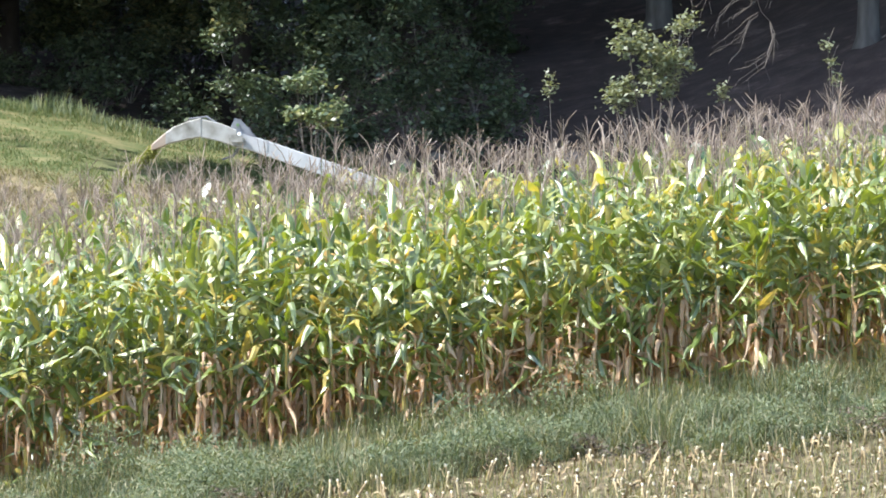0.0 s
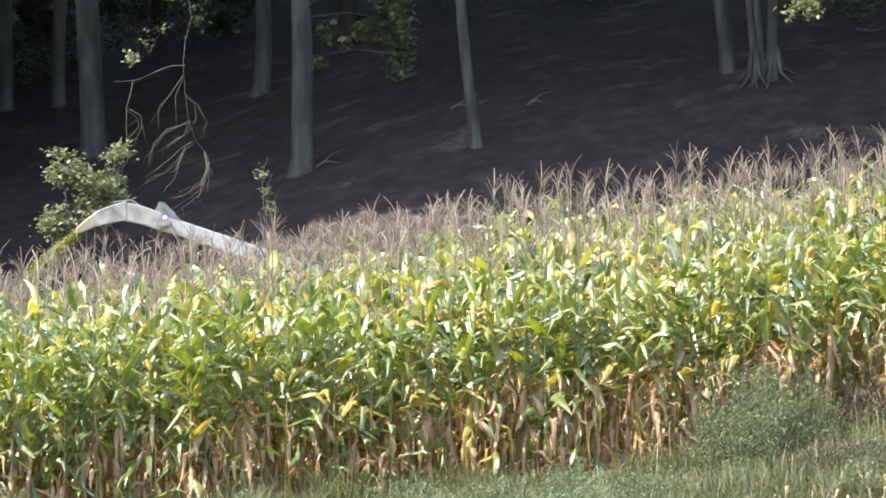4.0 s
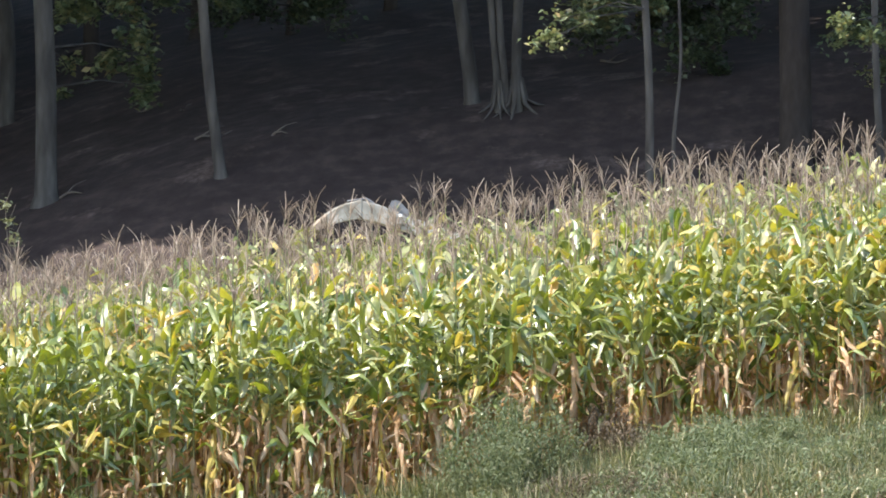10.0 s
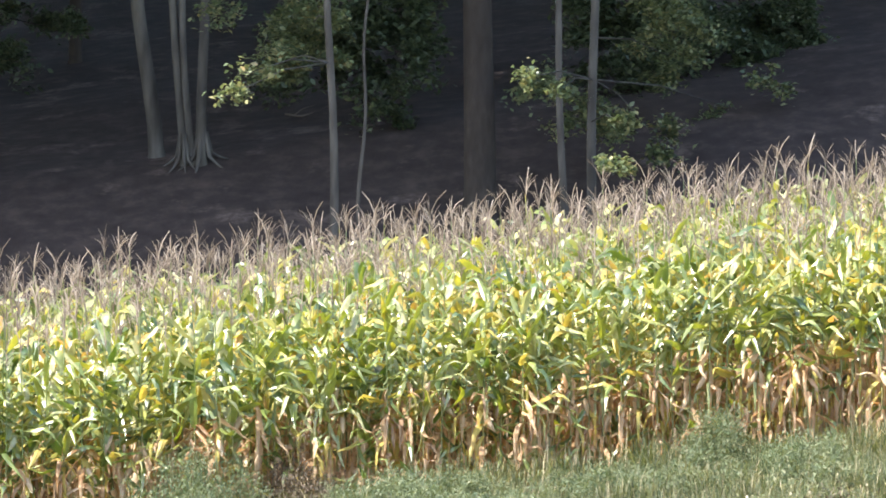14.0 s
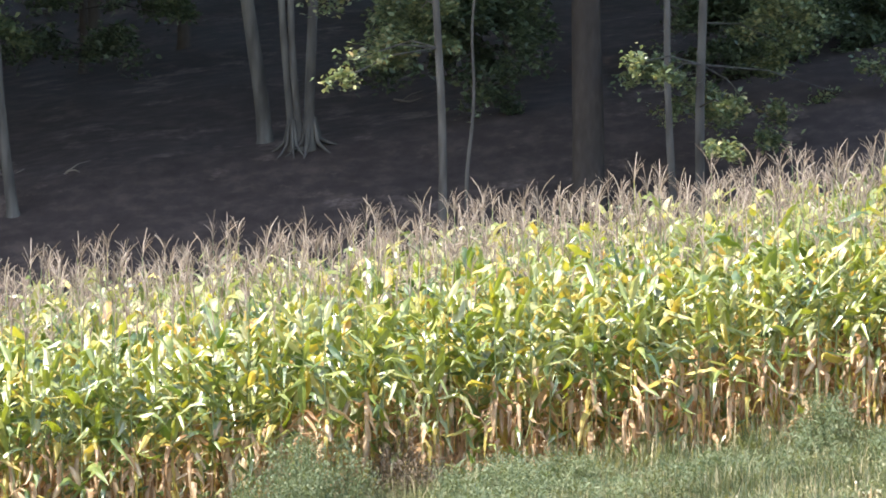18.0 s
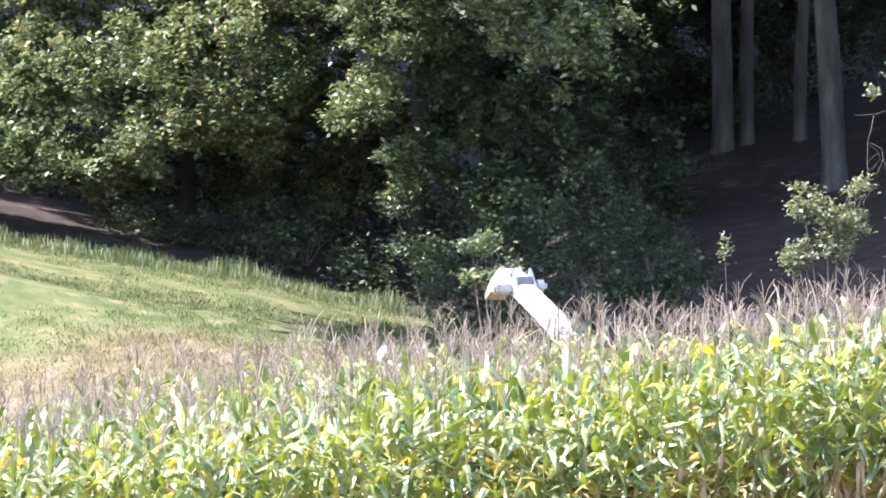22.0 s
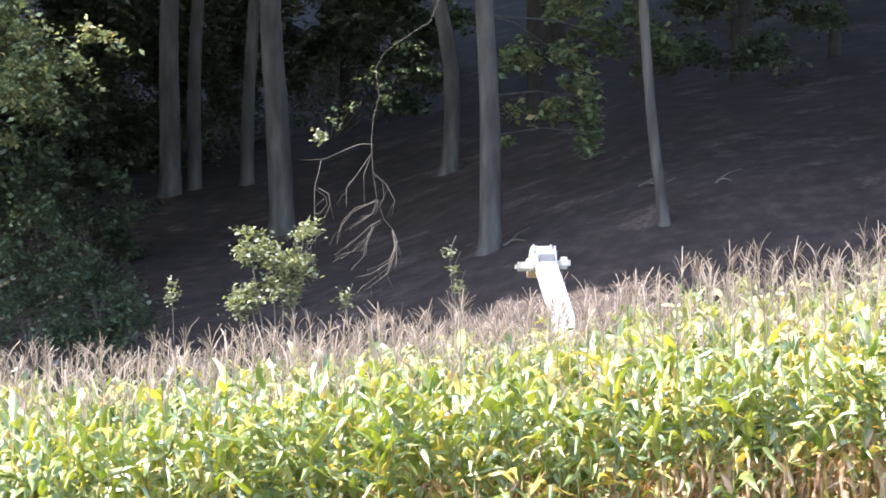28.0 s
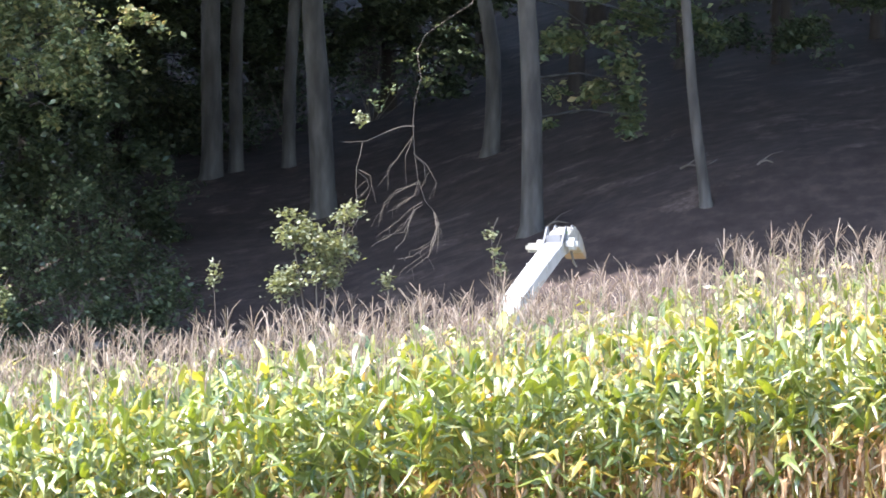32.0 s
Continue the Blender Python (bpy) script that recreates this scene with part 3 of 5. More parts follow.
def build_verge():
    rng = np.random.default_rng(5)
    roots, hs, straw, sh = [], [], [], []
    for k in range(4600):
        x = rng.uniform(-8.5, 20)
        y = 54.4 - 6.2 * rng.random()
        if y < verge_foot(x):
            continue
        g = max(0.0, 0.5 + 0.9 * noise.noise((x * 0.7, y * 0.9, 5)))
        f = max(0.0, 0.5 + 0.8 * noise.noise((x * 2.1, y * 2.1, 9)))
        h = 0.10 + 0.5 * g * f + 0.06 * rng.random()
        for j in range(42):
            xx, yy = x + rng.normal(0, 0.09), y + rng.normal(0, 0.09)
            roots.append((xx, yy, land(xx, yy) - 0.01))
            hs.append(h * rng.uniform(0.5, 1.3))
        if rng.random() < 0.26:
            for j in range(4):
                xx, yy = x + rng.normal(0, 0.1), y + rng.normal(0, 0.1)
                straw.append((xx, yy, land(xx, yy)))
                sh.append(h * rng.uniform(0.9, 1.35) + 0.05)
    mounds = []
    for k in range(85):
        x = rng.uniform(-8, 19.5)
        low = rng.random() < 0.5
        y = verge_foot(x) + (rng.uniform(0.2, 0.7) if low else rng.uniform(0.7, 3.4))
        w = rng.uniform(0.2, 0.65)
        h = w * rng.uniform(0.25, 0.75)
        mounds.append(clumps((x, y, land(x, y) + h * 0.9), (w, w * 0.8, h), 36, 34, (0.06, 0.06, 0.045), rng, 0.5))
    me = leaf_cloud("verge_mounds", np.concatenate(mounds), 0.06, rng, M_WEED, -0.6, 1.0, 0.17)
    tagged(new("verge_mounds", me), "low grey-green mounds of leafy weeds in the verge", "weeds", kind="stuff")
    # withered weeds fallen over the edge of the stubble
    wilted = []
    for k in range(46):
        x = rng.uniform(-8, 19.5)
        y = verge_foot(x) + rng.uniform(-0.25, 0.35)
        w = rng.uniform(0.12, 0.4)
        h = w * rng.uniform(0.2, 0.55)
        wilted.append(clumps((x, y, land(x, y) + h * 0.8), (w, w * 0.6, h), 14, 22, (0.06, 0.06, 0.04), rng, 0.4))
    me = leaf_cloud("wilted_weeds", np.concatenate(wilted), 0.075, rng, M_WILTED, 0.1, 1.0, 0.2)
    tagged(new("wilted_weeds", me), "brown withered weeds at the edge of the stubble", "weeds", kind="stuff")
    me = blades("verge_grass", roots, np.array(hs), 0.008, rng, M_GRASS, 1.2)
    tagged(new("verge_grass", me), "tousled blue-green grass along the maize", "grass", kind="stuff")
    me = blades("dry_grass", straw, np.array(sh), 0.007, rng, M_CHAFF, 0.6)
    tagged(new("dry_grass", me), "pale dry grass stems standing in the verge", "grass", kind="stuff")


build_verge()


def weed(u, y, height, radius, seed, label, material=M_WEED):
    """A bushy annual weed: many upright stems with fine leaves."""
    rng = np.random.default_rng(seed)
    base = on_land(u, y)
    root = empty("weed_bush", Matrix.Translation(base), label, "weed", "weeds in the grass verge")
    bt, pts = Batch(), []
    for k in range(int(34 * radius / 0.5)):
        a, r = rng.uniform(0, 6.28), radius * math.sqrt(rng.uniform(0, 1))
        h = height * rng.uniform(0.4, 1.0) * (1 - 0.6 * (r / radius) ** 2)
        p0 = Vector((math.cos(a) * r * 0.6, math.sin(a) * r * 0.6, land(base.x + math.cos(a) * r * 0.6, base.y + math.sin(a) * r * 0.6) - base.z))
        p1 = p0 + Vector((math.cos(a) * r * 0.4, math.sin(a) * r * 0.4, h))
        bt.add(*tube([p0, (p0 + p1) / 2 + Vector((0, 0, 0.05)), p1], [0.006, 0.005, 0.002], 3))
        for j in range(330):
            t = rng.uniform(0.1, 1.0)
            q = p0.lerp(p1, t)
            pts.append((q.x + rng.normal(0, 0.07), q.y + rng.normal(0, 0.07), q.z + rng.normal(0, 0.05)))
    tagged(child("stem_tuft", bt.mesh("stem_tuft", material), root), kind="stuff")
    child("foliage", leaf_cloud("foliage", pts, 0.047, rng, material, -0.7, 0.9, 0.19), root)


weed(2320, 53.2, 1.35, 0.6, 1, "tall bushy grey-green weed beside the maize")
weed(2400, 53.5, 1.15, 0.5, 40, "tall bushy grey-green weed beside the maize")
weed(2530, 54.0, 1.05, 0.42, 41, "tall withered weed with brown seed heads beside the maize", M_WILTED)
weed(2470, 52.0, 0.34, 0.5, 42, "brown withered weeds lying in a hollow of the verge", M_WILTED)
weed(2580, 51.6, 0.30, 0.5, 43, "brown withered weeds lying in a hollow of the verge", M_WILTED)
weed(2690, 52.8, 0.6, 0.6, 3, "bushy weed in the grass verge")
weed(2810, 52.9, 0.52, 0.6, 44, "bushy weed in the grass verge")
weed(3270, 53.6, 0.9, 0.35, 4, "upright pale weed against the maize")
weed(1760, 51.4, 0.5, 0.55, 5, "low dark weed clump in the verge")
weed(2010, 51.3, 0.5, 0.6, 6, "low dark weed clump in the verge")
weed(850, 51.5, 0.5, 0.6, 7, "low dark weed clump in the verge")
weed(1290, 51.4, 0.5, 0.55, 8, "low dark weed clump in the verge")
for k, (u, y, h, r) in enumerate([(330, 51.8, 0.4, 0.5), (1080, 51.8, 0.45, 0.55), (1640, 51.6, 0.4, 0.5), (1880, 51.8, 0.5, 0.55), (2150, 51.7, 0.4, 0.5), (2740, 52.2, 0.5, 0.6), (3120, 52.3, 0.4, 0.5), (3420, 52.5, 0.5, 0.6)]):
    weed(u, y, h, r, 60 + k, "low grey-green weed clump in the verge")


def build_stubble():
    rng = random.Random(21)
    meshes = []
    for s in range(6):
        r = random.Random(50 + s)
        h = r.uniform(0.09, 0.22)
        lx, ly = r.uniform(-0.06, 0.06), r.uniform(-0.05, 0.05)
        b = Batch()
        b.add(*tube([(0, 0, -0.03), (lx * 0.5, ly * 0.5, h * 0.5), (lx, ly, h)], [0.0125, 0.011, 0.0095], 6))
        top = len(b.v)
        b.f.append(tuple(range(top - 6, top)))
        b.i.append(1)
        b.add(*tube([(lx * 0.9, ly * 0.9, h * 0.9), (lx * 1.01, ly * 1.01, h * 1.01)], [0.0115, 0.0105], 6), 1)
        for k in range(r.randint(1, 3)):
            v, f = maize_leaf(r.uniform(0.05, h * 0.8), r.uniform(0, 6.28), r.uniform(0.12, 0.24), 0.035, r.uniform(0.2, 1.0), r, 3, False, True)
            b.add(v, f)
        meshes.append(b.mesh("cut_stalk", [M_STRAW, M_LITTIP]))
    root = empty("maize_stubble", Matrix.Identity(4), "tan cut maize stalks standing in rows on the harvested strip", "stubble")
    extra, count = Batch(), 0
    for k in range(1050):
        row = rng.choice([50.3, 49.7, 49.2, 48.7, 48.0, 47.3, 46.6])
        x = rng.uniform(-8, 17)
        y = row + rng.gauss(0, 0.05)
        m = Matrix.Translation((x, y, land(x, y))) @ Matrix.Rotation(rng.uniform(0, 6.28), 4, "Z") @ Matrix.Rotation(rng.gauss(0, 0.16), 4, "X")
        me = meshes[rng.randrange(6)]
        if count < 300 and y > 48.5 and -1 < x < 12:
            child("cut_stalk", me, root, m=m)
            count += 1
        else:
            for slot in (0, 1):
                extra.add([m @ v.co for v in me.vertices], [tuple(p.vertices) for p in me.polygons if p.material_index == slot], slot)
    tagged(new("stubble_rest", extra.mesh("stubble_rest", [M_STRAW, M_LITTIP])), "more tan cut maize stalks in rows", "stubble", kind="stuff")
    # trash on the soil
    g = np.random.default_rng(8)
    n = 6000
    x, y = g.uniform(-8, 17, n), g.uniform(44, 50.6, n)
    pts = [(a, b, land(a, b) + 0.02 + 0.03 * g.random()) for a, b in zip(x, y)]
    me = leaf_cloud("straw_litter", pts, 0.13, g, M_CHAFF, 0.0, 0.5, 0.22)
    tagged(new("straw_litter", me), "broken dry maize leaves and straw on the soil", "straw", kind="stuff")
    roots = [(a, b, land(a, b)) for a, b in zip(g.uniform(-8, 17, 60000), 44 + 6.6 * g.random(60000))]
    tagged(new("stubble_grass", blades("stubble_grass", roots, g.uniform(0.04, 0.17, 60000), 0.009, g, M_THIN, 0.8)), "thin young grass among the stubble", "grass", kind="stuff")


build_stubble()


def build_meadow():
    g = np.random.default_rng(9)
    roots, hs, tan, th, border, bh = [], [], [], [], [], []
    for k in range(170000):
        y = 74 + 27 * g.random()
        u = g.uniform(-900, 800)
        p = on_land(u, y)
        tuft = 0.5 + noise.noise((p.x * 1.6, p.y * 0.8, 3)) + 0.5 * noise.noise((p.x * 4.5, p.y * 2.2, 6))
        if y > edge_y(p.x) + 0.3 or g.random() > 0.35 + tuft:
            continue
        near = y < 86.4 + 2.2 * noise.noise((p.x * 0.35, p.y * 0.3, 5)) + g.normal(0, 0.5)
        (tan if near else roots).append(tuple(p))
        (th if near else hs).append((0.03 + 0.09 * max(0.0, tuft) * g.random()) * (1.0 + 1.4 * max(0.0, min(1.0, (y - edge_y(p.x) + 1.6) / 1.6))))
    tagged(new("meadow_grass", blades("meadow_grass", roots, np.array(hs), 0.014, g, M_MEADOW, 1.1)), "mown meadow grass, green with dry tan patches", "grass", kind="stuff")
    tagged(new("dry_meadow", blades("dry_meadow", tan, np.array(th), 0.014, g, M_TAN, 1.1)), "dry tan mown strip between the maize and the green meadow", "grass", kind="stuff")
    # taller weeds left standing along the wood
    for k in range(5200):
        u = g.uniform(-700, 480)
        p = on_land(u, 99.0)
        y = edge_y(p.x) + g.normal(-0.2, 0.45)
        p = on_land(u, y)
        tall = max(0.0, 0.5 + noise.noise((p.x * 1.1, 2, 8)))
        border.append(tuple(p))
        bh.append(g.uniform(0.1, 0.3) * (0.6 + tall))
    tagged(new("border_weeds", blades("border_weeds", border, np.array(bh), 0.016, g, M_WEED, 0.6)), "uncut grey-green weeds between the meadow and the wood", "weeds", kind="stuff")


build_meadow()


# ---- the wood ----
def crown_points(blobs, rng):
    out = []
    for (c, r, n) in blobs:
        # drooping boughs, each a flat fan of leaf clumps
        k = max(2, int(n / 12))
        d = rng.normal(0, 1, (k, 3))
        d /= np.linalg.norm(d, axis=1)[:, None]
        seat = np.asarray(c) + d * rng.uniform(0.25, 1.0, k)[:, None] * np.asarray(r)
        for j in range(k):
            fan = clumps((0, 0, 0), (0.42, 0.38, 0.27), 12 if max(r) > 0.5 else 7, 24 if max(r) > 0.5 else 11, (0.11, 0.11, 0.08), rng, 0.1)
            fan[:, 2] -= 0.35 * (fan[:, 0] * d[j, 0] + fan[:, 1] * d[j, 1]) + 0.25 * (fan[:, 0] ** 2 + fan[:, 1] ** 2)
            out.append(fan * rng.uniform(0.7, 1.2) * min(1.0, 0.25 + max(r)) + seat[j])
    return np.concatenate(out)


def tree(name, u, y, lean, width, label, crown=(), bark=None, leaf=0.15, height=16.0, over=-5.0, aside=0.0, deep=6.0, seed=0, roots=False, high_crown=True, leafmat=None, group="", bend=((0, 0),), spread=(6.0, 4.6)):
    """A trunk with limbs and a crown of leaf clumps. crown: (bearing, height, distance, radii in m, clumps)."""
    rng = np.random.default_rng(seed + 77)
    base = on_land(u, y)
    root = empty(name, Matrix.Translation(base), label, "tree", group)
    r0 = width * y / F / 2
    path, rad = [], []
    for i in range(25):
        t = i / 24
        z = height * t - 0.15
        path.append(Vector((lean * z + curve(z, bend) + 0.03 * math.sin(3.1 * t * 6 + seed), 0.04 * math.sin(t * 14 + seed), z)))
        rad.append(r0 * ((1.55 if i == 0 else 1.0) * (1 - 0.72 * t)))
    path.insert(1, path[0].lerp(path[1], 0.35))
    rad.insert(1, r0 * 1.08)
    child("trunk", mesh_of("trunk", *tube(path, rad, 12), bark or M_BARK, smooth=True), root)
    if roots:
        b = Batch()
        for k in range(7):
            a = k * 0.9 + rng.uniform(-0.3, 0.3)
            d = Vector((math.cos(a), math.sin(a), 0))
            q = [Vector((0, 0, 0.5)) + d * r0 * 0.7]
            for far in (1.8, 3.6, 6.0):
                w = d * r0 * far
                q.append(Vector((w.x, w.y, land(base.x + w.x, base.y + w.y) - base.z + (0.12 if far < 3 else 0.03 if far < 5 else -0.05))))
            b.add(*tube(q, [r0 * 0.5, r0 * 0.42, r0 * 0.26, r0 * 0.1], 6))
        child("root_flare", b.mesh("root_flare", bark or M_BARK), root)
    limbs = []
    blobs = [(at(cu, cv, cy) - base, r, n) for cu, cv, cy, r, n in crown]
    for c, r, n in blobs:
        i = min(range(len(path)), key=lambda k: (path[k] - c - Vector((0, 0, 0.9))).length)
        i = max(2, i - 1)
        mid = path[i].lerp(c, 0.5) + Vector((0, 0, 0.12))
        limbs.append(tube([path[i], mid, c, c + (c - path[i]).normalized() * 0.4], [rad[i] * 0.12 + 0.006, 0.012, 0.008, 0.003], 5))
    if high_crown:
        for k in range(5):
            a = rng.uniform(0, 6.28)
            c = Vector((path[18].x + math.cos(a) * 2.6, math.sin(a) * 2.6 + over * 0.6, height * rng.uniform(0.72, 1.0)))
            limbs.append(tube([path[16], path[16].lerp(c, 0.5) + Vector((0, 0, 0.3)), c], [r0 * 0.4, r0 * 0.25, 0.02], 5))
    for v, f in limbs:
        child("limb", mesh_of("limb", v, f, bark or M_BARK, smooth=True), root)
    pts = []
    if blobs:
        pts.append(crown_points(blobs, rng))
    if pts:
        child("crown", leaf_cloud("crown", np.concatenate(pts), leaf, rng, leafmat or M_TREELEAF, 0.35, 0.8), root)
    if high_crown:
        # treetop out of view; over, aside and deep set where its shade falls
        c = (path[-1].x + aside, over, height * 0.93)
        q = rng.normal(0, 1, (int(150 * deep), 3))
        q *= (rng.random(len(q)) ** 0.36 / np.linalg.norm(q, axis=1))[:, None]
        q = np.repeat(q * np.array((spread[0], deep, spread[1])) + np.array(c), 8, axis=0)
        far = q + rng.normal(0, 1, q.shape) * np.array((0.5, 0.5, 0.3))
        child("upper_crown", leaf_cloud("upper_crown", far, 0.72, rng, leafmat or M_TREELEAF, 0.3, 0.7, 0.7), root)
    return root


def build_wood():
    g = "trees of the wood"
    grey = "slender grey-barked woodland tree standing in deep shade"
    tree("tree", 966, seat(966, -16), 0.01, 40, grey, seed=1, over=-9.0, deep=8.0, group=g)
    tree("tree", 1010, seat(1010, -30), 0.02, 26, grey, seed=21, over=-9.0, deep=8.0, group=g)
    tree("tree", 1165, seat(1165, 42), 0.0, 46, grey, seed=2, over=-9.0, deep=8.0, group=g, bend=((0, 0), (1.5, -0.02), (2.6, -0.08), (3.6, -0.2), (6, -0.24), (16, -0.3)))
    tree("tree", 1105, seat(1105, -40), 0.03, 24, grey, seed=3, over=-9.0, deep=8.0, group=g)
    tree("tree", 1464, seat(1464, -66), 0.0, 30, grey, seed=4, group=g, bend=((0, 0), (0.9, 0.08), (2.0, 0.0), (3.4, -0.3), (16, -1.4)))
    tree("tree", 1538, seat(1538, 73), -0.028, 40, grey, seed=5, group=g, crown=[(1700, -190, 95, (0.9, 0.9, 0.5), 40), (1630, -290, 96, (0.9, 0.8, 0.7), 50), (1760, -300, 96, (1.0, 0.8, 0.7), 60), (1680, -380, 97, (1.3, 0.9, 0.6), 70), (1720, -130, 94.5, (0.35, 0.4, 0.3), 14), (1580, -150, 97, (0.4, 0.4, 0.5), 16)])
    tree("tree", 1846, seat(1846, 31), 0.0, 21, "thin curving pale-barked tree in the shaded wood", seed=6, bend=((0, 0), (0.5, -0.10), (1.5, -0.25), (3.0, -0.33), (5, -0.36), (16, -0.5)), group=g)
    tree("tree", 1965, 104, 0.01, 16, "slender tree with low leafy sprays, shade put into leaf colour", bark=M_DARKBARK, seed=64, over=-5.0, group=g, leafmat=M_SHADELEAF, leaf=0.13,
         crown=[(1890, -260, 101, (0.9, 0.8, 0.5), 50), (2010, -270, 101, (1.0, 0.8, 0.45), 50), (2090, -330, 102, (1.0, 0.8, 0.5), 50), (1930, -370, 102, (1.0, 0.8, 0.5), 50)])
    # two added trees whose unseen crowns shade the upper right slope
    for u in (2640, 2800):
        tree("tree", u, 115, 0.0, 26, "tall woodland tree added to shade the wood from above", bark=M_DARKBARK, over=-11.0, deep=9.0, height=17, seed=65, group=g)
    tree("tree", 2288, 93, -0.02, 28, grey, seed=7, group=g, bend=((0, 0), (1.2, -0.12), (2.4, -0.25), (16, -0.6)))
    tree("tree", 2335, 92, -0.06, 15, "slim stem of a clump with spreading roots", seed=8, roots=True, group=g)
    tree("tree", 2352, 92, -0.02, 14, "slim stem of a clump with spreading roots", seed=9, group=g, bend=((0, 0), (0.8, -0.06), (2.2, -0.12), (16, -0.2)))
    tree("tree", 2368, 92, 0.015, 20, "slim stem of a clump with spreading roots", seed=10, roots=True, group=g)
    tree("tree", 2622, 85.2, -0.03, 17, "young grey-barked tree with low leafy branches", seed=11, bend=((0, 0), (0.25, -0.10), (0.8, -0.15), (3, -0.12)), over=0.5, group=g, leaf=0.11,
         crown=[(2500, -265, 87.5, (0.7, 0.6, 0.45), 50), (2560, -330, 88, (0.9, 0.8, 0.6), 80), (2500, -370, 89, (1.0, 0.8, 0.7), 60), (2425, -212, 83, (0.25, 0.3, 0.10), 14), (2455, -250, 83.5, (0.35, 0.3, 0.14), 14)])
    tree("tree", 2640, 85.2, 0.04, 9, "thin sapling leaning from the foot of a young tree", seed=12, height=7, high_crown=False, group=g)
    tree("tree", 2858, 88, 0.0, 62, "stout dark-barked conifer trunk in shade", bark=M_DARKBARK, seed=13, height=19, over=0.5, group=g)
    tree("tree", 3012, 86, -0.03, 15, "slim leaning pale-barked tree among leaves", seed=14, over=0.5, group=g)
    tree("tree", 3058, 87, 0.01, 19, "grey-barked tree with low green branches", seed=15, over=0.5, group=g, leaf=0.11,
         crown=[(3000, -225, 87.5, (0.7, 0.6, 0.35), 40), (3070, -190, 87.5, (0.7, 0.6, 0.35), 40), (3190, -280, 90, (1.4, 1.0, 1.1), 90), (3150, -160, 89, (1.0, 0.7, 0.7), 50), (3290, -190, 91, (1.1, 0.8, 1.0), 60), (3060, -85, 82.5, (0.4, 0.4, 0.1), 20), (3120, -80, 82.5, (0.4, 0.4, 0.1), 20), (2945, -240, 82.5, (0.35, 0.3, 0.1), 20), (3000, -215, 83, (0.35, 0.3, 0.12), 24), (3110, -160, 83, (0.3, 0.3, 0.1), 14), (3180, -360, 88, (1.1, 1, 0.7), 100)])
    tree("tree", 3330, 97, 0.0, 22, "leafy tree behind paler stems, shade put into its leaf colour", bark=M_DARKBARK, seed=66, over=-3.0, leaf=0.13, group=g, leafmat=M_SHADELEAF,
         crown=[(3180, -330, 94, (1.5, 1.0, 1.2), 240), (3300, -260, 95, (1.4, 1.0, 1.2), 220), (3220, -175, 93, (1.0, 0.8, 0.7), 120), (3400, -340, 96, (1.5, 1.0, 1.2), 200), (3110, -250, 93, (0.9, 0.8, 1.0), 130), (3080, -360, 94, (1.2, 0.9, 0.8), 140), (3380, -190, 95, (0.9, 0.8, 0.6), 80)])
    tree("tree", 2720, 96, 0.02, 18, "leafy tree behind paler stems, shade put into its leaf colour", bark=M_DARKBARK, seed=67, over=-3.0, leaf=0.13, group=g, leafmat=M_SHADELEAF,
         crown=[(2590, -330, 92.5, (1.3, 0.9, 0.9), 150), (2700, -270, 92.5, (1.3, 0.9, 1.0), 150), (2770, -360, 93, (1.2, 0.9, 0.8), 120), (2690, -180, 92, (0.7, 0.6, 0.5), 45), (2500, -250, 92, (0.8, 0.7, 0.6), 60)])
    # leafy trees of the wood's edge beyond the meadow
    tree("tree", 20, 106, 0.0, 40, "broad leafy tree hanging over the meadow edge", bark=M_DARKBARK, over=7.0, seed=16, leaf=0.125, group=g,
         crown=[(-330, -120, 101.5, (1.5, 1.2, 1.3), 380), (-190, -100, 101, (1.4, 1.1, 1.3), 380), (-50, -180, 101, (1.6, 1.2, 1.4), 420), (90, -220, 101, (1.3, 1.1, 1.2), 300), (-260, -300, 102, (1.8, 1.3, 1.3), 360), (-70, -360, 102, (1.8, 1.3, 1.2), 360),
                (-480, -60, 101.5, (1.5, 1.2, 1.5), 300), (-620, -200, 102, (2, 1.6, 1.8), 340), (-20, -60, 100.5, (1.2, 0.9, 0.7), 190), (-230, -15, 100.5, (1.2, 0.8, 0.45), 190), (-360, -30, 100.5, (1.3, 0.9, 0.5), 200), (70, -110, 100.5, (1.1, 0.9, 0.8), 220), (140, -60, 101.5, (0.7, 0.6, 0.5), 90), (190, -180, 101, (1.0, 0.8, 0.8), 180), (-90, -25, 100.5, (0.8, 0.6, 0.4), 110), (-500, 10, 101, (1.1, 0.8, 0.5), 120)])
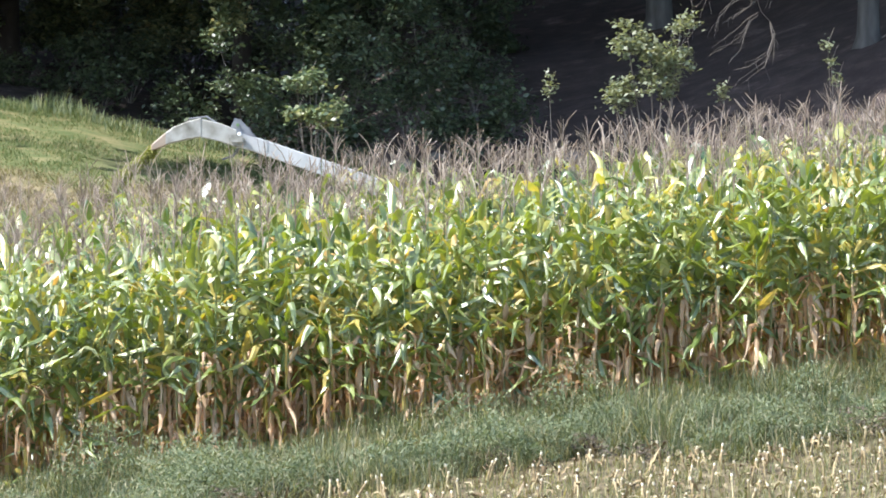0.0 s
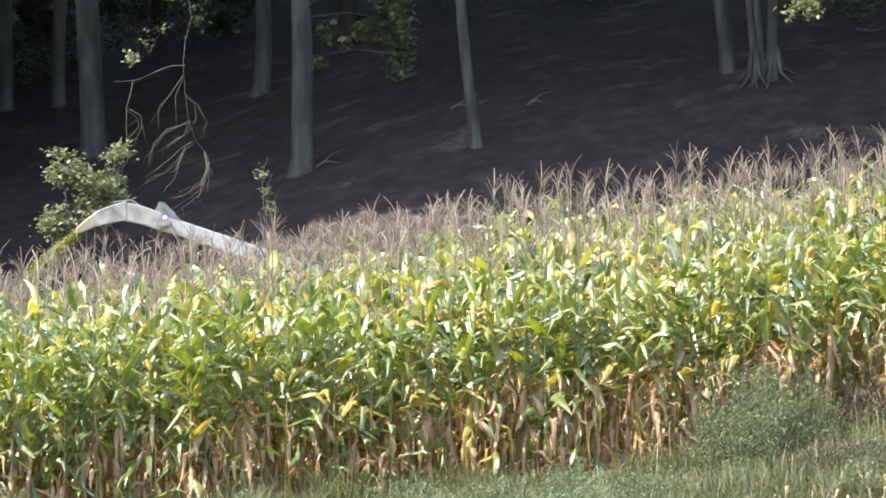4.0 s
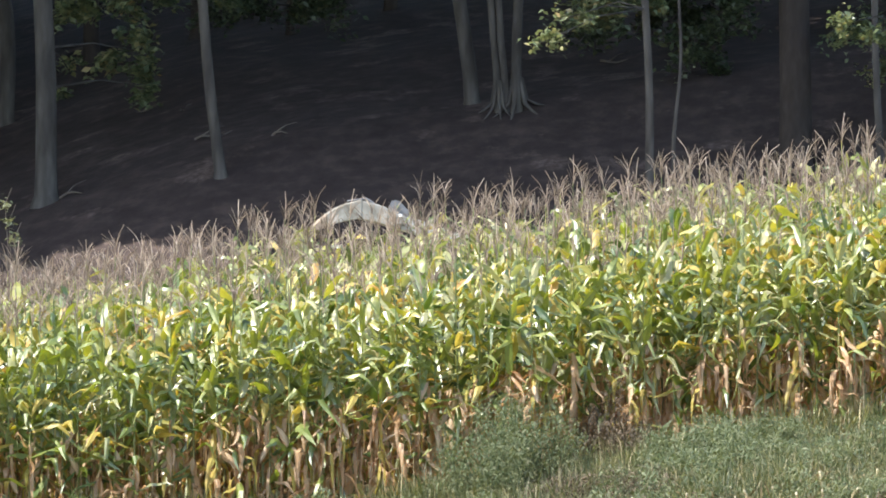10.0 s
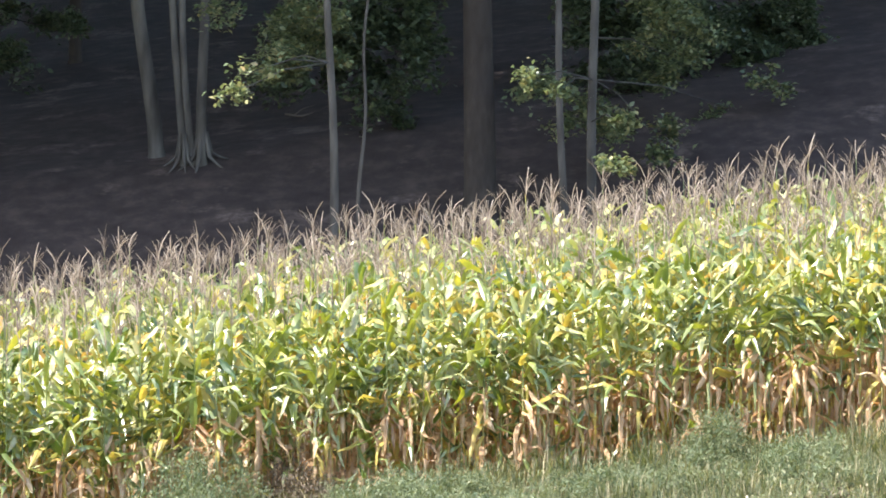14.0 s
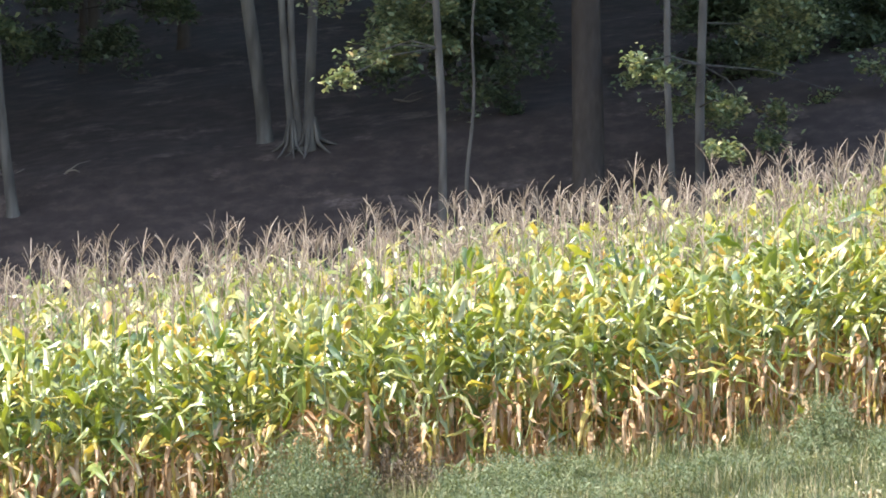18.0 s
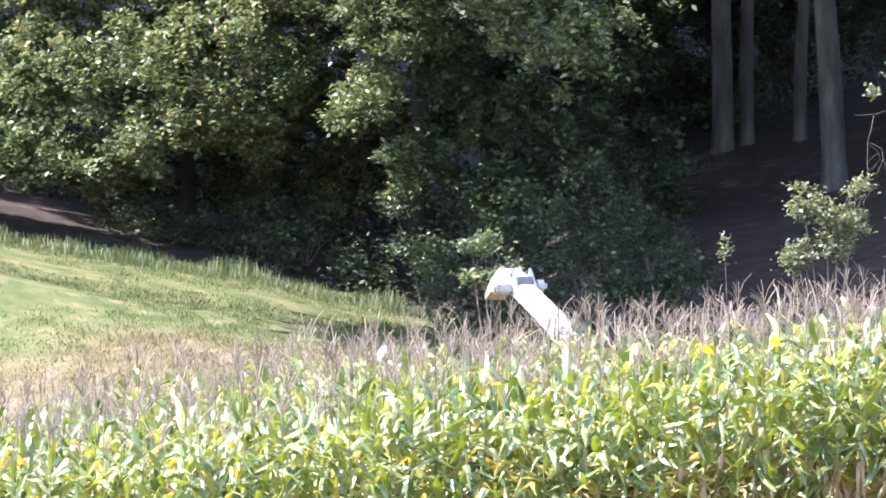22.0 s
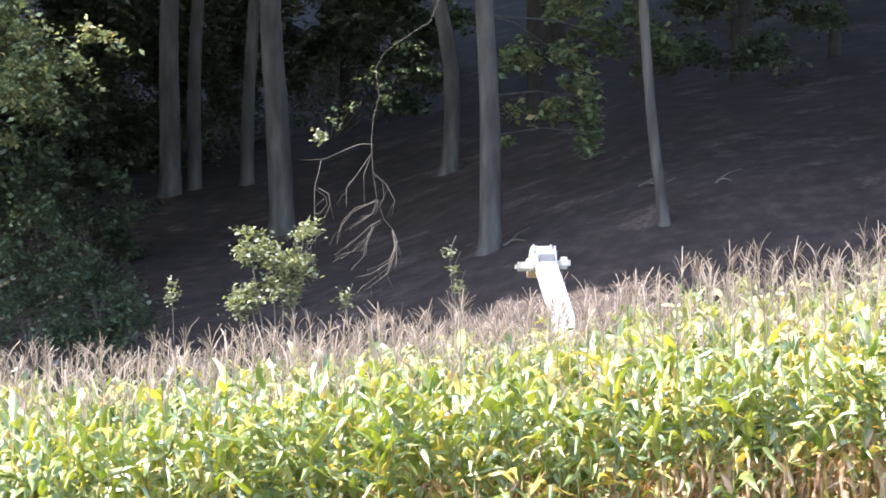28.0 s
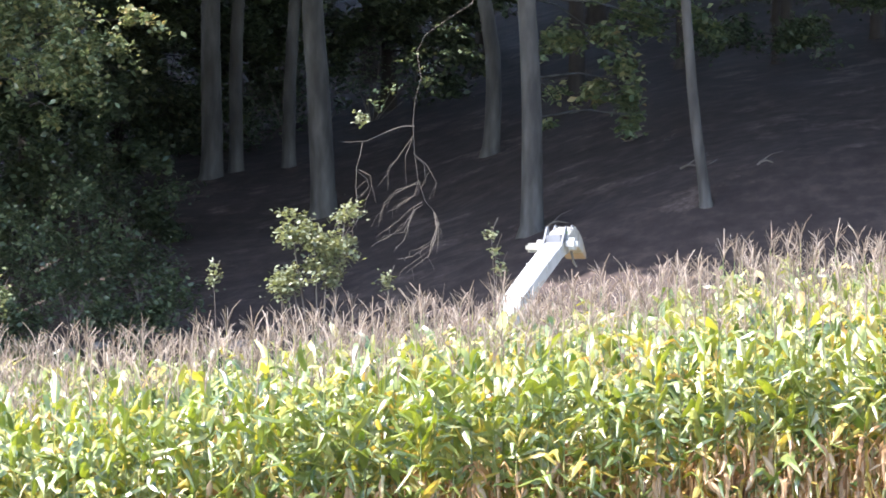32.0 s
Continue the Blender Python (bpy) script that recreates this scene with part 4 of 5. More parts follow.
    tree("tree", 170, 109, 0.0, 34, "leafy tree closing the wood's edge behind others", bark=M_DARKBARK, over=3.0, seed=61, leaf=0.15, group=g,
         crown=[(-420, -250, 106, (2.0, 1.2, 1.6), 260), (-220, -200, 106, (2.0, 1.2, 1.6), 260), (0, -260, 106, (2.0, 1.2, 1.8), 280), (170, -300, 105, (1.7, 1.2, 1.5), 280), (200, -160, 105, (1.5, 1.0, 1.2), 200), (330, -260, 105, (1.7, 1.1, 1.6), 240), (480, -250, 104.5, (1.6, 1.0, 1.6), 200), (150, -420, 106, (2.2, 1.2, 1.2), 240), (-150, -430, 106, (2.2, 1.2, 1.2), 240), (420, -420, 105, (2.2, 1.2, 1.2), 220), (600, -330, 104, (1.8, 1.0, 1.5), 180), (40, -70, 106, (1.6, 0.9, 1.0), 200), (190, -50, 106, (1.6, 0.9, 1.0), 200), (320, -40, 105.5, (1.5, 0.9, 1.0), 180), (-120, 10, 106, (1.6, 0.9, 0.6), 150), (110, 50, 106, (1.5, 0.8, 0.6), 150), (260, 50, 105.5, (1.4, 0.8, 0.6), 140), (430, -60, 105, (1.4, 0.9, 1.2), 150)])
    # stands out of view, added so its crown shades the ground to the right
    tree("tree", -590, 91, 0.04, 40, "unseen leafy tree added beside the meadow for its shade", bark=M_DARKBARK, over=-3.0, aside=3.3, deep=8.0, height=10.2, seed=19, group=g, spread=(3.2, 2.2))
    # its highest blobs are unseen, added to shade the foliage further right
    tree("tree", 430, 104, 0.0, 36, "leafy tree with drooping sunlit boughs at the wood's edge", bark=M_DARKBARK, over=-9.0, aside=0.0, deep=9.0, seed=17, leaf=0.12, group=g,
         crown=[(230, -330, 100.5, (1.4, 1.1, 1.2), 320), (390, -250, 99.5, (1.3, 1.0, 1.3), 340), (330, -130, 99.5, (0.9, 0.8, 0.7), 130), (400, -20, 99.5, (0.6, 0.6, 0.45), 70), (390, 45, 99.5, (0.5, 0.5, 0.35), 60), (420, -370, 100, (1.5, 1.2, 1.0), 300),
                (310, -640, 97.5, (1.3, 2.2, 0.8), 230), (470, -640, 97.5, (1.5, 2.2, 0.8), 230), (620, -610, 98, (2.0, 2.0, 1.3), 240)])
    # the last two blobs lie above view and only shade the wood below
    tree("tree", 640, 102, 0.0, 34, "leafy tree with drooping sunlit boughs at the wood's edge", bark=M_DARKBARK, over=-9.0, aside=3.5, deep=9.0, seed=18, leaf=0.12, group=g,
         crown=[(590, -270, 89, (0.45, 0.5, 0.7), 90), (640, -210, 88.5, (0.35, 0.4, 0.5), 60), (640, -330, 89, (0.7, 0.6, 0.5), 110), (620, -320, 96, (1.2, 1.0, 0.9), 200), (735, -250, 88, (0.5, 0.5, 0.75), 120), (690, -200, 89, (0.32, 0.3, 0.5), 50), (690, -140, 89, (0.2, 0.2, 0.3), 22), (830, -300, 88, (0.4, 0.4, 0.3), 40), (540, -390, 97, (1.2, 1.0, 0.8), 180),
                (760, -600, 97, (2.0, 2.0, 1.2), 240), (900, -560, 97, (2.0, 2.0, 1.2), 220)])
    # inner boughs wear the darker leaf that stands in for shade
    tree("tree", 760, 113, 0.0, 36, "leafy tree deep in the wood, shade put into its leaf colour", bark=M_DARKBARK, over=0.0, seed=62, leaf=0.16, group=g, leafmat=M_SHADELEAF,
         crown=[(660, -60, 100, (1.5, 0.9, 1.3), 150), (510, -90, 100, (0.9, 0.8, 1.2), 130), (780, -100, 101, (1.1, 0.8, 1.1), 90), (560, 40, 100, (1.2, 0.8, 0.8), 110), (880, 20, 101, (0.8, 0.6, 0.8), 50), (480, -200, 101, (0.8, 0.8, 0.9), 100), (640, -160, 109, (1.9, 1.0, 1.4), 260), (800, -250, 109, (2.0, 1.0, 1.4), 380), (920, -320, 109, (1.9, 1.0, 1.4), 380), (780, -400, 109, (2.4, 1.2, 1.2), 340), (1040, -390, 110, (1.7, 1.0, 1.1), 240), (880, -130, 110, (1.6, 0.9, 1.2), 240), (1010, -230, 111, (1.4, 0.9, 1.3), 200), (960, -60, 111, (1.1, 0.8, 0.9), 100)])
    tree("tree", 1280, 112, 0.0, 30, "leafy tree deep in the wood, shade put into its leaf colour", bark=M_DARKBARK, over=0.0, seed=63, leaf=0.16, group=g, leafmat=M_SHADELEAF,
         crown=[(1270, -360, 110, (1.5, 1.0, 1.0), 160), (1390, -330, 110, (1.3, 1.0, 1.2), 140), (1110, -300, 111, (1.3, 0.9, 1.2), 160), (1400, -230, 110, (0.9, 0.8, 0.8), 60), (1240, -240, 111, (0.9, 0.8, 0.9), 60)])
    # unseen neighbours that shade the wood and close it round
    rng = random.Random(4)
    first = {}
    spots = [(u, y) for y in (112, 119) for u in (-520, -250, -80, 160, 300, 560, 800)]
    for i in range(3):
        for j in range(6):
            spots.append((rng.uniform(-3000, -800), 115 + 7 * j + rng.uniform(-3, 3)))
    for i in range(12):
        spots.append((rng.uniform(3600, 5200), rng.uniform(88, 140)))
    for i in range(34):
        spots.append((-800 + i * 138 + rng.uniform(-50, 50), (124, 136, 150)[i % 3] + rng.uniform(-4, 4)))
    spots += [(1050, 118), (1250, 117.5), (1450, 118.5), (1650, 117)]
    ahead = [(1650 + i * 175 + rng.uniform(-40, 40), 108 + rng.uniform(-3, 3)) for i in range(13)]
    for k, (u, y) in enumerate(spots + ahead):
        s = k % 5
        key = (s, k >= len(spots), 0 if k < 14 else 1 if len(spots) - 38 <= k < len(spots) else 2)
        h = (14, 16, 18, 15, 17)[s]
        if key not in first:
            first[key] = tree("tree", u, y, 0.01 * (s - 2), 24 + 3 * s, "tall woodland tree added to shade the wood from above", over=-6.0 if key[1] else (-7.0, -8.0, 0.0)[key[2]], deep=9.0 if key[2] == 1 else 6.0, bark=M_DARKBARK, seed=30 + s, height=h, group=g)
        else:
            copy_thing(first[key], Matrix.Translation(on_land(u, y)) @ Matrix.Rotation(rng.uniform(-0.5, 0.5), 4, "Z"))


build_wood()


def bush(name, u, y, blobs, label, leaf, material, seed, stem=0.02, n_leaf=26, clump=(0.12, 0.12, 0.08)):
    rng = np.random.default_rng(seed)
    base = on_land(u, y)
    root = empty(name, Matrix.Translation(base), label, "bush")
    b, pts = Batch(), []
    for cu, cv, r, n in blobs:
        c = at(cu, cv, y) - base
        pts.append(clumps(c, r, n, n_leaf, clump, rng, 0.2))
        b.add(*tube([(0, 0, -0.1), c * 0.5 + Vector((0.05, 0, 0.1)), c, c + Vector((0.1, 0, 0.25))], [stem, stem * 0.8, stem * 0.5, 0.004], 5))
    tagged(child("stem_tuft", b.mesh("stem_tuft", M_DEADWOOD), root), kind="stuff")
    child("foliage", leaf_cloud("foliage", np.concatenate(pts), leaf, rng, material, 0.1, 1.0), root)
    return root


def build_undergrowth():
    bush("bush", 1150, 84.6, [(1110, 75, (0.25, 0.25, 0.3), 12), (1150, 95, (0.35, 0.3, 0.3), 18), (1195, 110, (0.3, 0.3, 0.35), 18), (1170, 150, (0.35, 0.3, 0.25), 14), (1110, 165, (0.25, 0.25, 0.2), 10), (1085, 175, (0.2, 0.2, 0.15), 8), (1205, 45, (0.2, 0.2, 0.15), 7)], "pale grey-green leafy bush at the wood's edge", 0.085, M_PALELEAF, 3, n_leaf=34, clump=(0.09, 0.09, 0.07))
    bush("bush", 972, 84.6, [(972, 155, (0.1, 0.1, 0.2), 8)], "small pale sapling behind the maize", 0.07, M_PALELEAF, 4, 0.008, 12, (0.05, 0.05, 0.05))
    bush("bush", 1470, 84.4, [(1463, 80, (0.06, 0.06, 0.12), 5), (1470, 110, (0.07, 0.07, 0.12), 6), (1480, 140, (0.1, 0.1, 0.12), 6)], "slender pale sapling behind the maize", 0.07, M_PALELEAF, 5, 0.008, 9, (0.05, 0.05, 0.05))
    bush("bush", 1285, 84.4, [(1280, 165, (0.12, 0.12, 0.15), 8)], "small pale sapling behind the maize", 0.07, M_PALELEAF, 6, 0.008, 12, (0.05, 0.05, 0.05))
    bush("bush", 545, 80.6, [(525, 146, (0.22, 0.25, 0.12), 9), (548, 136, (0.16, 0.2, 0.07), 6), (560, 155, (0.10, 0.2, 0.06), 4)], "low sunlit leafy spray at the wood's edge", 0.1, M_TREELEAF, 7, 0.012, 22, (0.1, 0.1, 0.06))
    bush("bush", 565, 80.3, [(525, 203, (0.24, 0.25, 0.06), 7), (560, 200, (0.24, 0.25, 0.09), 9), (596, 192, (0.16, 0.2, 0.07), 6), (575, 222, (0.14, 0.2, 0.06), 4)], "low sunlit leafy spray at the wood's edge", 0.1, M_TREELEAF, 8, 0.012, 22, (0.1, 0.1, 0.06))
    low = [(180, 150, 101.5, 0.7), (330, 190, 100.8, 0.8), (440, 170, 99, 0.9), (520, 215, 96, 0.8), (600, 150, 97, 1.1), (640, 235, 92.5, 0.8), (720, 170, 95, 1.0), (740, 80, 98, 1.2), (800, 225, 91, 0.7), (840, 130, 96.5, 0.9), (880, 200, 91, 0.7), (620, 60, 101, 1.2), (540, 100, 99.5, 0.9), (830, 20, 101, 1.0), (700, -30, 103, 1.2), (20, 120, 103, 0.8), (120, 110, 103, 0.8), (230, 100, 103.5, 0.9), (-60, 110, 103, 0.6)]
    for k in range(24):
        u, y = -420 + 76 * k, 108 + 1.5 * (k % 2) + (3 if k > 12 else 0)
        p = on_land(u, y)
        low.append((u, 300 - (p.z - EYE) * F / y - (50, 120, 200)[k % 3], y, 1.7))
    for k, (u, v, y, r) in enumerate(low):
        rng = np.random.default_rng(900 + k)
        bits = [(u + rng.normal(0, 45 * r), v + rng.normal(0, 32 * r), (0.45 * r, 0.4 * r, 0.28 * r), int(11 * r) + 3) for j in range(7)]
        bush("undergrowth", u, y, bits, "dark green undergrowth of the wood, shade put into leaf colour", 0.105, M_SHADELEAF, 20 + k, 0.009, 15, (0.16, 0.15, 0.12))


build_undergrowth()


def build_dead_branch():
    """A dead bough that hangs from above and ends in a tangle of bare twigs."""
    rng = random.Random(6)
    y = 85.6
    root = empty("dead_branch", Matrix.Translation(at(1350, -420, y)), "bare dead branch hanging down with a tangle of pale twigs", "branch")
    o = at(1350, -420, y)

    def rel(u, v, d=0.0):
        return at(u, v, y + d) - o

    main = Batch()
    for line, r0, r1 in (([(1475, -430), (1450, -370), (1429, -331), (1385, -300), (1345, -273), (1329, -239)], 0.011, 0.006),
                         ([(1329, -239), (1337, -200), (1332, -160), (1325, -112), (1326, -60), (1333, -13), (1348, 18), (1362, 38)], 0.010, 0.008),
                         ([(1325, -116), (1306, -112), (1287, -101), (1262, -90), (1245, -82), (1222, -80), (1199, -78)], 0.014, 0.006),
                         ([(1240, -80), (1230, -58), (1226, -36), (1228, -5), (1226, 26), (1205, 36), (1183, 41)], 0.013, 0.005)):
        n = len(line)
        main.add(*tube([rel(u + rng.uniform(-5, 5), v + rng.uniform(-5, 5), rng.uniform(-0.1, 0.1)) for u, v in line], [0.38 * (r0 + (r1 - r0) * i / (n - 1)) for i in range(n)], 6))
    child("bough", main.mesh("bough", M_DEADWOOD), root)
    # long twigs that leave the bough and bow down to one side
    arcs = [((1333, -13), (1290, 8), (1262, 36), (1245, 72)), ((1341, 26), (1320, 40), (1290, 66), (1252, 91)), ((1325, 33), (1318, 60), (1306, 84), (1280, 102)), ((1360, 45), (1368, 70), (1350, 105), (1299, 140)), ((1362, 38), (1374, 60), (1375, 85), (1366, 106)),
            ((1330, -60), (1345, -40), (1350, -15), (1340, 12)), ((1326, -90), (1306, -55), (1300, -30), (1304, 0)), ((1333, -13), (1325, 12), (1308, 30), (1278, 44)), ((1372, 60), (1360, 100), (1340, 118), (1318, 128)), ((1226, -36), (1250, -20), (1258, 0), (1250, 22)), ((1226, 26), (1232, 55), (1226, 76), (1232, 92)), ((1205, 36), (1190, 58), (1188, 80), (1180, 96))]
    for k in range(24):
        line = arcs[k % len(arcs)]
        du, dv, d = rng.uniform(-26, 26), rng.uniform(-18, 14), rng.uniform(-0.3, 0.3)
        b = Batch()
        pts = [rel(u + du * i / 3 + rng.uniform(-5, 5), v + dv * i / 3 + rng.uniform(-4, 4), d * i / 3) for i, (u, v) in enumerate(line)]
        b.add(*tube(pts, [0.0045, 0.0038, 0.0032, 0.0016], 4))
        for q in (pts[1].lerp(pts[2], rng.random()), pts[2].lerp(pts[3], rng.random())):
            w = (pts[3] - pts[1]).normalized() * rng.uniform(0.08, 0.2) + Vector((rng.uniform(-0.16, 0.16), 0, rng.uniform(-0.06, 0.12)))
            sag = Vector((0, 0, -rng.uniform(0.03, 0.1)))
            b.add(*tube([q, q + w * 0.45, q + w * 0.8 + sag * 0.5, q + w + sag], [0.0032, 0.0028, 0.0022, 0.0012], 3))
        child("twig", b.mesh("twig", M_DEADWOOD), root)
    g = np.random.default_rng(3)
    pts = [clumps(rel(u, v, 0.3), (r, 0.2, r * 0.6), 4, 7, (0.07, 0.07, 0.05), g, 0.1) for u, v, r in ((1400, -240, 0.35), (1330, -225, 0.3), (1290, -180, 0.3), (1265, -150, 0.25), (1390, -280, 0.3), (1350, -190, 0.25))]
    tagged(child("leaf_spray", leaf_cloud("leaf_spray", np.concatenate(pts), 0.085, g, M_SHADELEAF, 0.3, 0.8, 0.5), root), kind="stuff")
    g = np.random.default_rng(2)
    pts = clumps(rel(1236, -125), (0.2, 0.15, 0.12), 6, 12, (0.06, 0.06, 0.05), g, 0.1)
    child("withered_leaves", leaf_cloud("withered_leaves", pts, 0.08, g, M_PALELEAF), root)


build_dead_branch()


def stone(u, y, w, h, seed, label):
    bm = bmesh.new()
    bmesh.ops.create_icosphere(bm, subdivisions=3, radius=1)
    for q in bm.verts:
        k = 1 + 0.25 * noise.noise(q.co * 1.3 + Vector((seed, 0, 0))) + 0.08 * noise.noise(q.co * 4)
        q.co = Vector((q.co.x * w, q.co.y * w * 0.6, q.co.z * h)) * k
    me = bpy.data.meshes.new("stone")
    bm.to_mesh(me)
    bm.free()
    me.materials.append(M_STONE)
    me.polygons.foreach_set("use_smooth", np.ones(len(me.polygons), dtype=bool))
    ob = new("stone", me)
    p = on_land(u, y)
    ob.matrix_basis = Matrix.Translation((p.x, p.y, p.z + h * 0.45))
    tagged(ob, label, "stone", "stones at the wood's foot")


for k, (u, y, w, h) in enumerate([(715, 92.5, 0.2, 0.1), (770, 92.6, 0.14, 0.08), (1030, 91.2, 0.4, 0.12), (1160, 90.2, 0.3, 0.12)]):
    stone(u, y, w, h, k, "grey weathered stone at the foot of the wood")


def build_wood_floor():
    """Fallen branches and seedlings on the leaf litter."""
    rng = random.Random(77)
    made = []
    for k in range(8):
        u = rng.uniform(1000, 1700) if k % 4 == 0 else rng.uniform(1650, 3200)
        y = rng.uniform(89.5, 99) + (5 if u < 1500 else 0)
        p = on_land(u, y)
        m = Matrix.Translation(p + Vector((0, 0, 0.03))) @ Matrix.Rotation(rng.uniform(-0.6, 0.6) + (math.pi if rng.random() < 0.5 else 0), 4, "Z") @ Matrix.Rotation(rng.uniform(-0.35, 0.05), 4, "Y")
        if k < 6:
            b = Batch()
            n = rng.uniform(0.25, 0.55)
            pts = [Vector((n * t, 0.05 * math.sin(5 * t + k), 0.05 * math.sin(4 * t + 2 * k))) for t in (0, 0.3, 0.6, 1)]
            b.add(*tube(pts, [0.025, 0.022, 0.016, 0.007], 6))
            b.add(*tube([pts[1], pts[1] + Vector((0.15, 0.12, 0.1)), pts[1] + Vector((0.34, 0.2, 0.13))], [0.014, 0.01, 0.004], 5))
            ob = new("fallen_branch", b.mesh("fallen_branch", M_DEADWOOD))
            ob.matrix_basis = m
            tagged(ob, "pale fallen branch lying on the leaf litter", "branch", "branches on the wood floor")
            made.append(ob)
        else:
            copy_thing(made[k % 6], m)


build_wood_floor()


# ---- forage harvester with its spout ----
def box(bm, lo, hi, bevel=0.01):
    r = bmesh.ops.create_cube(bm, size=1)
    for q in r["verts"]:
        q.co = Vector([lo[i] + (hi[i] - lo[i]) * (q.co[i] + 0.5) for i in range(3)])
    if bevel:
        es = list({e for q in r["verts"] for e in q.link_edges})
        bmesh.ops.bevel(bm, geom=es, offset=bevel, segments=2, affect="EDGES")


def duct(profile):
    """A rectangular duct: (x, z of the top, z of the underside, width) along it."""
    bm = bmesh.new()
    rings = []
    for x, zt, zb, w in profile:
        rings.append([bm.verts.new((x, s * w / 2, z)) for s, z in ((-1, zb), (1, zb), (1, zt), (-1, zt))])
    for a, b in zip(rings, rings[1:]):
        for k in range(4):
            bm.faces.new((a[k], a[(k + 1) % 4], b[(k + 1) % 4], b[k]))
    bm.faces.new(rings[0][::-1])
    bm.faces.new(rings[-1])
    bmesh.ops.recalc_face_normals(bm, faces=bm.faces[:])
    bmesh.ops.bevel(bm, geom=[e for e in bm.edges], offset=0.012, segments=1, affect="EDGES")
    return bm


def build_harvester():
    root = empty("forage_harvester", pose(0, 75, 0), "forage harvester behind the maize with a white discharge spout", "harvester")
    bm = bmesh.new()
    box(bm, (-1.1, -0.6, 0.45), (0.9, 0.6, 1.35), 0.06)
    box(bm, (-0.3, -0.3, 1.3), (0.3, 0.3, 1.75), 0.05)
    part("body", bm, M_PAINT, root)
    for s in (-1, 1):
        bm = bmesh.new()
        bmesh.ops.create_cone(bm, cap_ends=True, segments=28, radius1=0.48, radius2=0.48, depth=0.3)
        bmesh.ops.bevel(bm, geom=[e for e in bm.edges if e.is_manifold and len(e.link_faces) == 2 and e.calc_face_angle() > 1], offset=0.06, segments=2, affect="EDGES")
        part("wheel", bm, M_RUBBER, root, m=pose(-0.3, s * 0.78, 0.46, 90, 0, 0))
    # the spout turns on a ring at the top of the body; it points along +x
    bm = duct([(-0.18, 2.12, 1.7, 0.285), (0.12, 2.32, 1.8, 0.285), (0.4, 2.55, 2.25, 0.285), (1.4, 2.90, 2.68, 0.285), (2.66, 3.32, 3.115, 0.285), (2.86, 3.385, 3.165, 0.285)])
    spout = part("spout", bm, M_WHITE, root, "white-painted sheet-metal spout")
    bm = duct([(2.84, 3.395, 3.155, 0.305), (3.08, 3.485, 3.24, 0.305), (3.34, 3.545, 3.295, 0.30)])
    part("hood", bm, M_SCUFF, spout, "scuffed pale hood")
    bm = duct([(3.31, 3.555, 3.30, 0.315), (3.5, 3.505, 3.265, 0.315), (3.68, 3.435, 3.225, 0.305), (3.80, 3.35, 3.19, 0.30)])
    part("deflector", bm, M_SCUFF, spout, "scuffed stained deflector")
    bm = duct([(3.78, 3.365, 3.185, 0.30), (3.88, 3.285, 3.145, 0.295), (3.98, 3.195, 3.115, 0.295)])
    part("flap", bm, M_FLAP, spout, "brown-stained end flap")
    bm = bmesh.new()
    box(bm, (2.72, 0.155, 3.19), (2.94, 0.42, 3.32), 0.035)
    part("actuator_box", bm, M_SCUFF, spout, "scuffed white actuator box")
    bm = bmesh.new()
    box(bm, (2.66, -0.335, 3.22), (2.88, -0.16, 3.39), 0.045)
    part("work_lamp", bm, M_WHITE, spout, "white lamp housing")
    # a pair of triangular gusset plates joined by a pin carries the hinge
    bm = bmesh.new()
    for y in (-0.13, 0.13):
        sides = [[bm.verts.new((x, y + d, z)) for x, z in ((2.58, 3.29), (2.80, 3.535), (2.87, 3.55), (2.93, 3.42), (2.90, 3.36))] for d in (-0.012, 0.012)]
        bm.faces.new(sides[0])
        bm.faces.new(sides[1][::-1])
        for k in range(5):
            bm.faces.new((sides[0][k], sides[1][k], sides[1][(k + 1) % 5], sides[0][(k + 1) % 5]))
    bmesh.ops.recalc_face_normals(bm, faces=bm.faces[:])
    box(bm, (2.66, -0.12, 3.30), (2.80, 0.12, 3.43), 0.02)
    bracket = part("hinge_bracket", bm, M_GREY, spout, "blue-grey steel hinge bracket")
    for y in (-0.15, 0.15):
        bm = bmesh.new()
        bmesh.ops.create_cone(bm, cap_ends=True, segments=10, radius1=0.022, radius2=0.018, depth=0.03)
        part("bolt", bm, M_PAINT, bracket, "dark bolt head", m=pose(2.83, y, 3.46, 90, 0, 0))
    v, f = tube([(2.80, 0.14, 3.27), (2.80, 0.19, 3.33), (2.80, 0.25, 3.335), (2.80, 0.27, 3.28)], [0.03, 0.036, 0.034, 0.015], 8)
    child("knuckle", mesh_of("knuckle", v, f, M_WHITE, smooth=True), spout, "rounded white pivot cover")
    for x0, z0 in ((0.9, 2.725), (1.75, 3.017), (2.45, 3.25)):
        bm = bmesh.new()
        box(bm, (x0 - 0.02, -0.15, z0 - 0.14), (x0 + 0.02, 0.15, z0 + 0.006), 0.004)
        part("seam_band", bm, M_WHITE, spout)
    for path, r in (([(2.8, -0.22, 3.2), (2.9, -0.23, 3.05), (3.05, -0.23, 3.0)], 0.018), ([(3.05, -0.12, 3.44), (3.25, -0.12, 3.57), (3.48, -0.12, 3.54)], 0.012), ([(3.05, 0.12, 3.44), (3.25, 0.12, 3.57), (3.48, 0.12, 3.54)], 0.012)):
        v, f = tube(path, [r, r, r * 0.8], 6)
        child("linkage_rod", mesh_of("linkage_rod", v, f, M_GREY, smooth=True), spout, "thin steel linkage rod")
    return root, spout


harvester, spout = build_harvester()


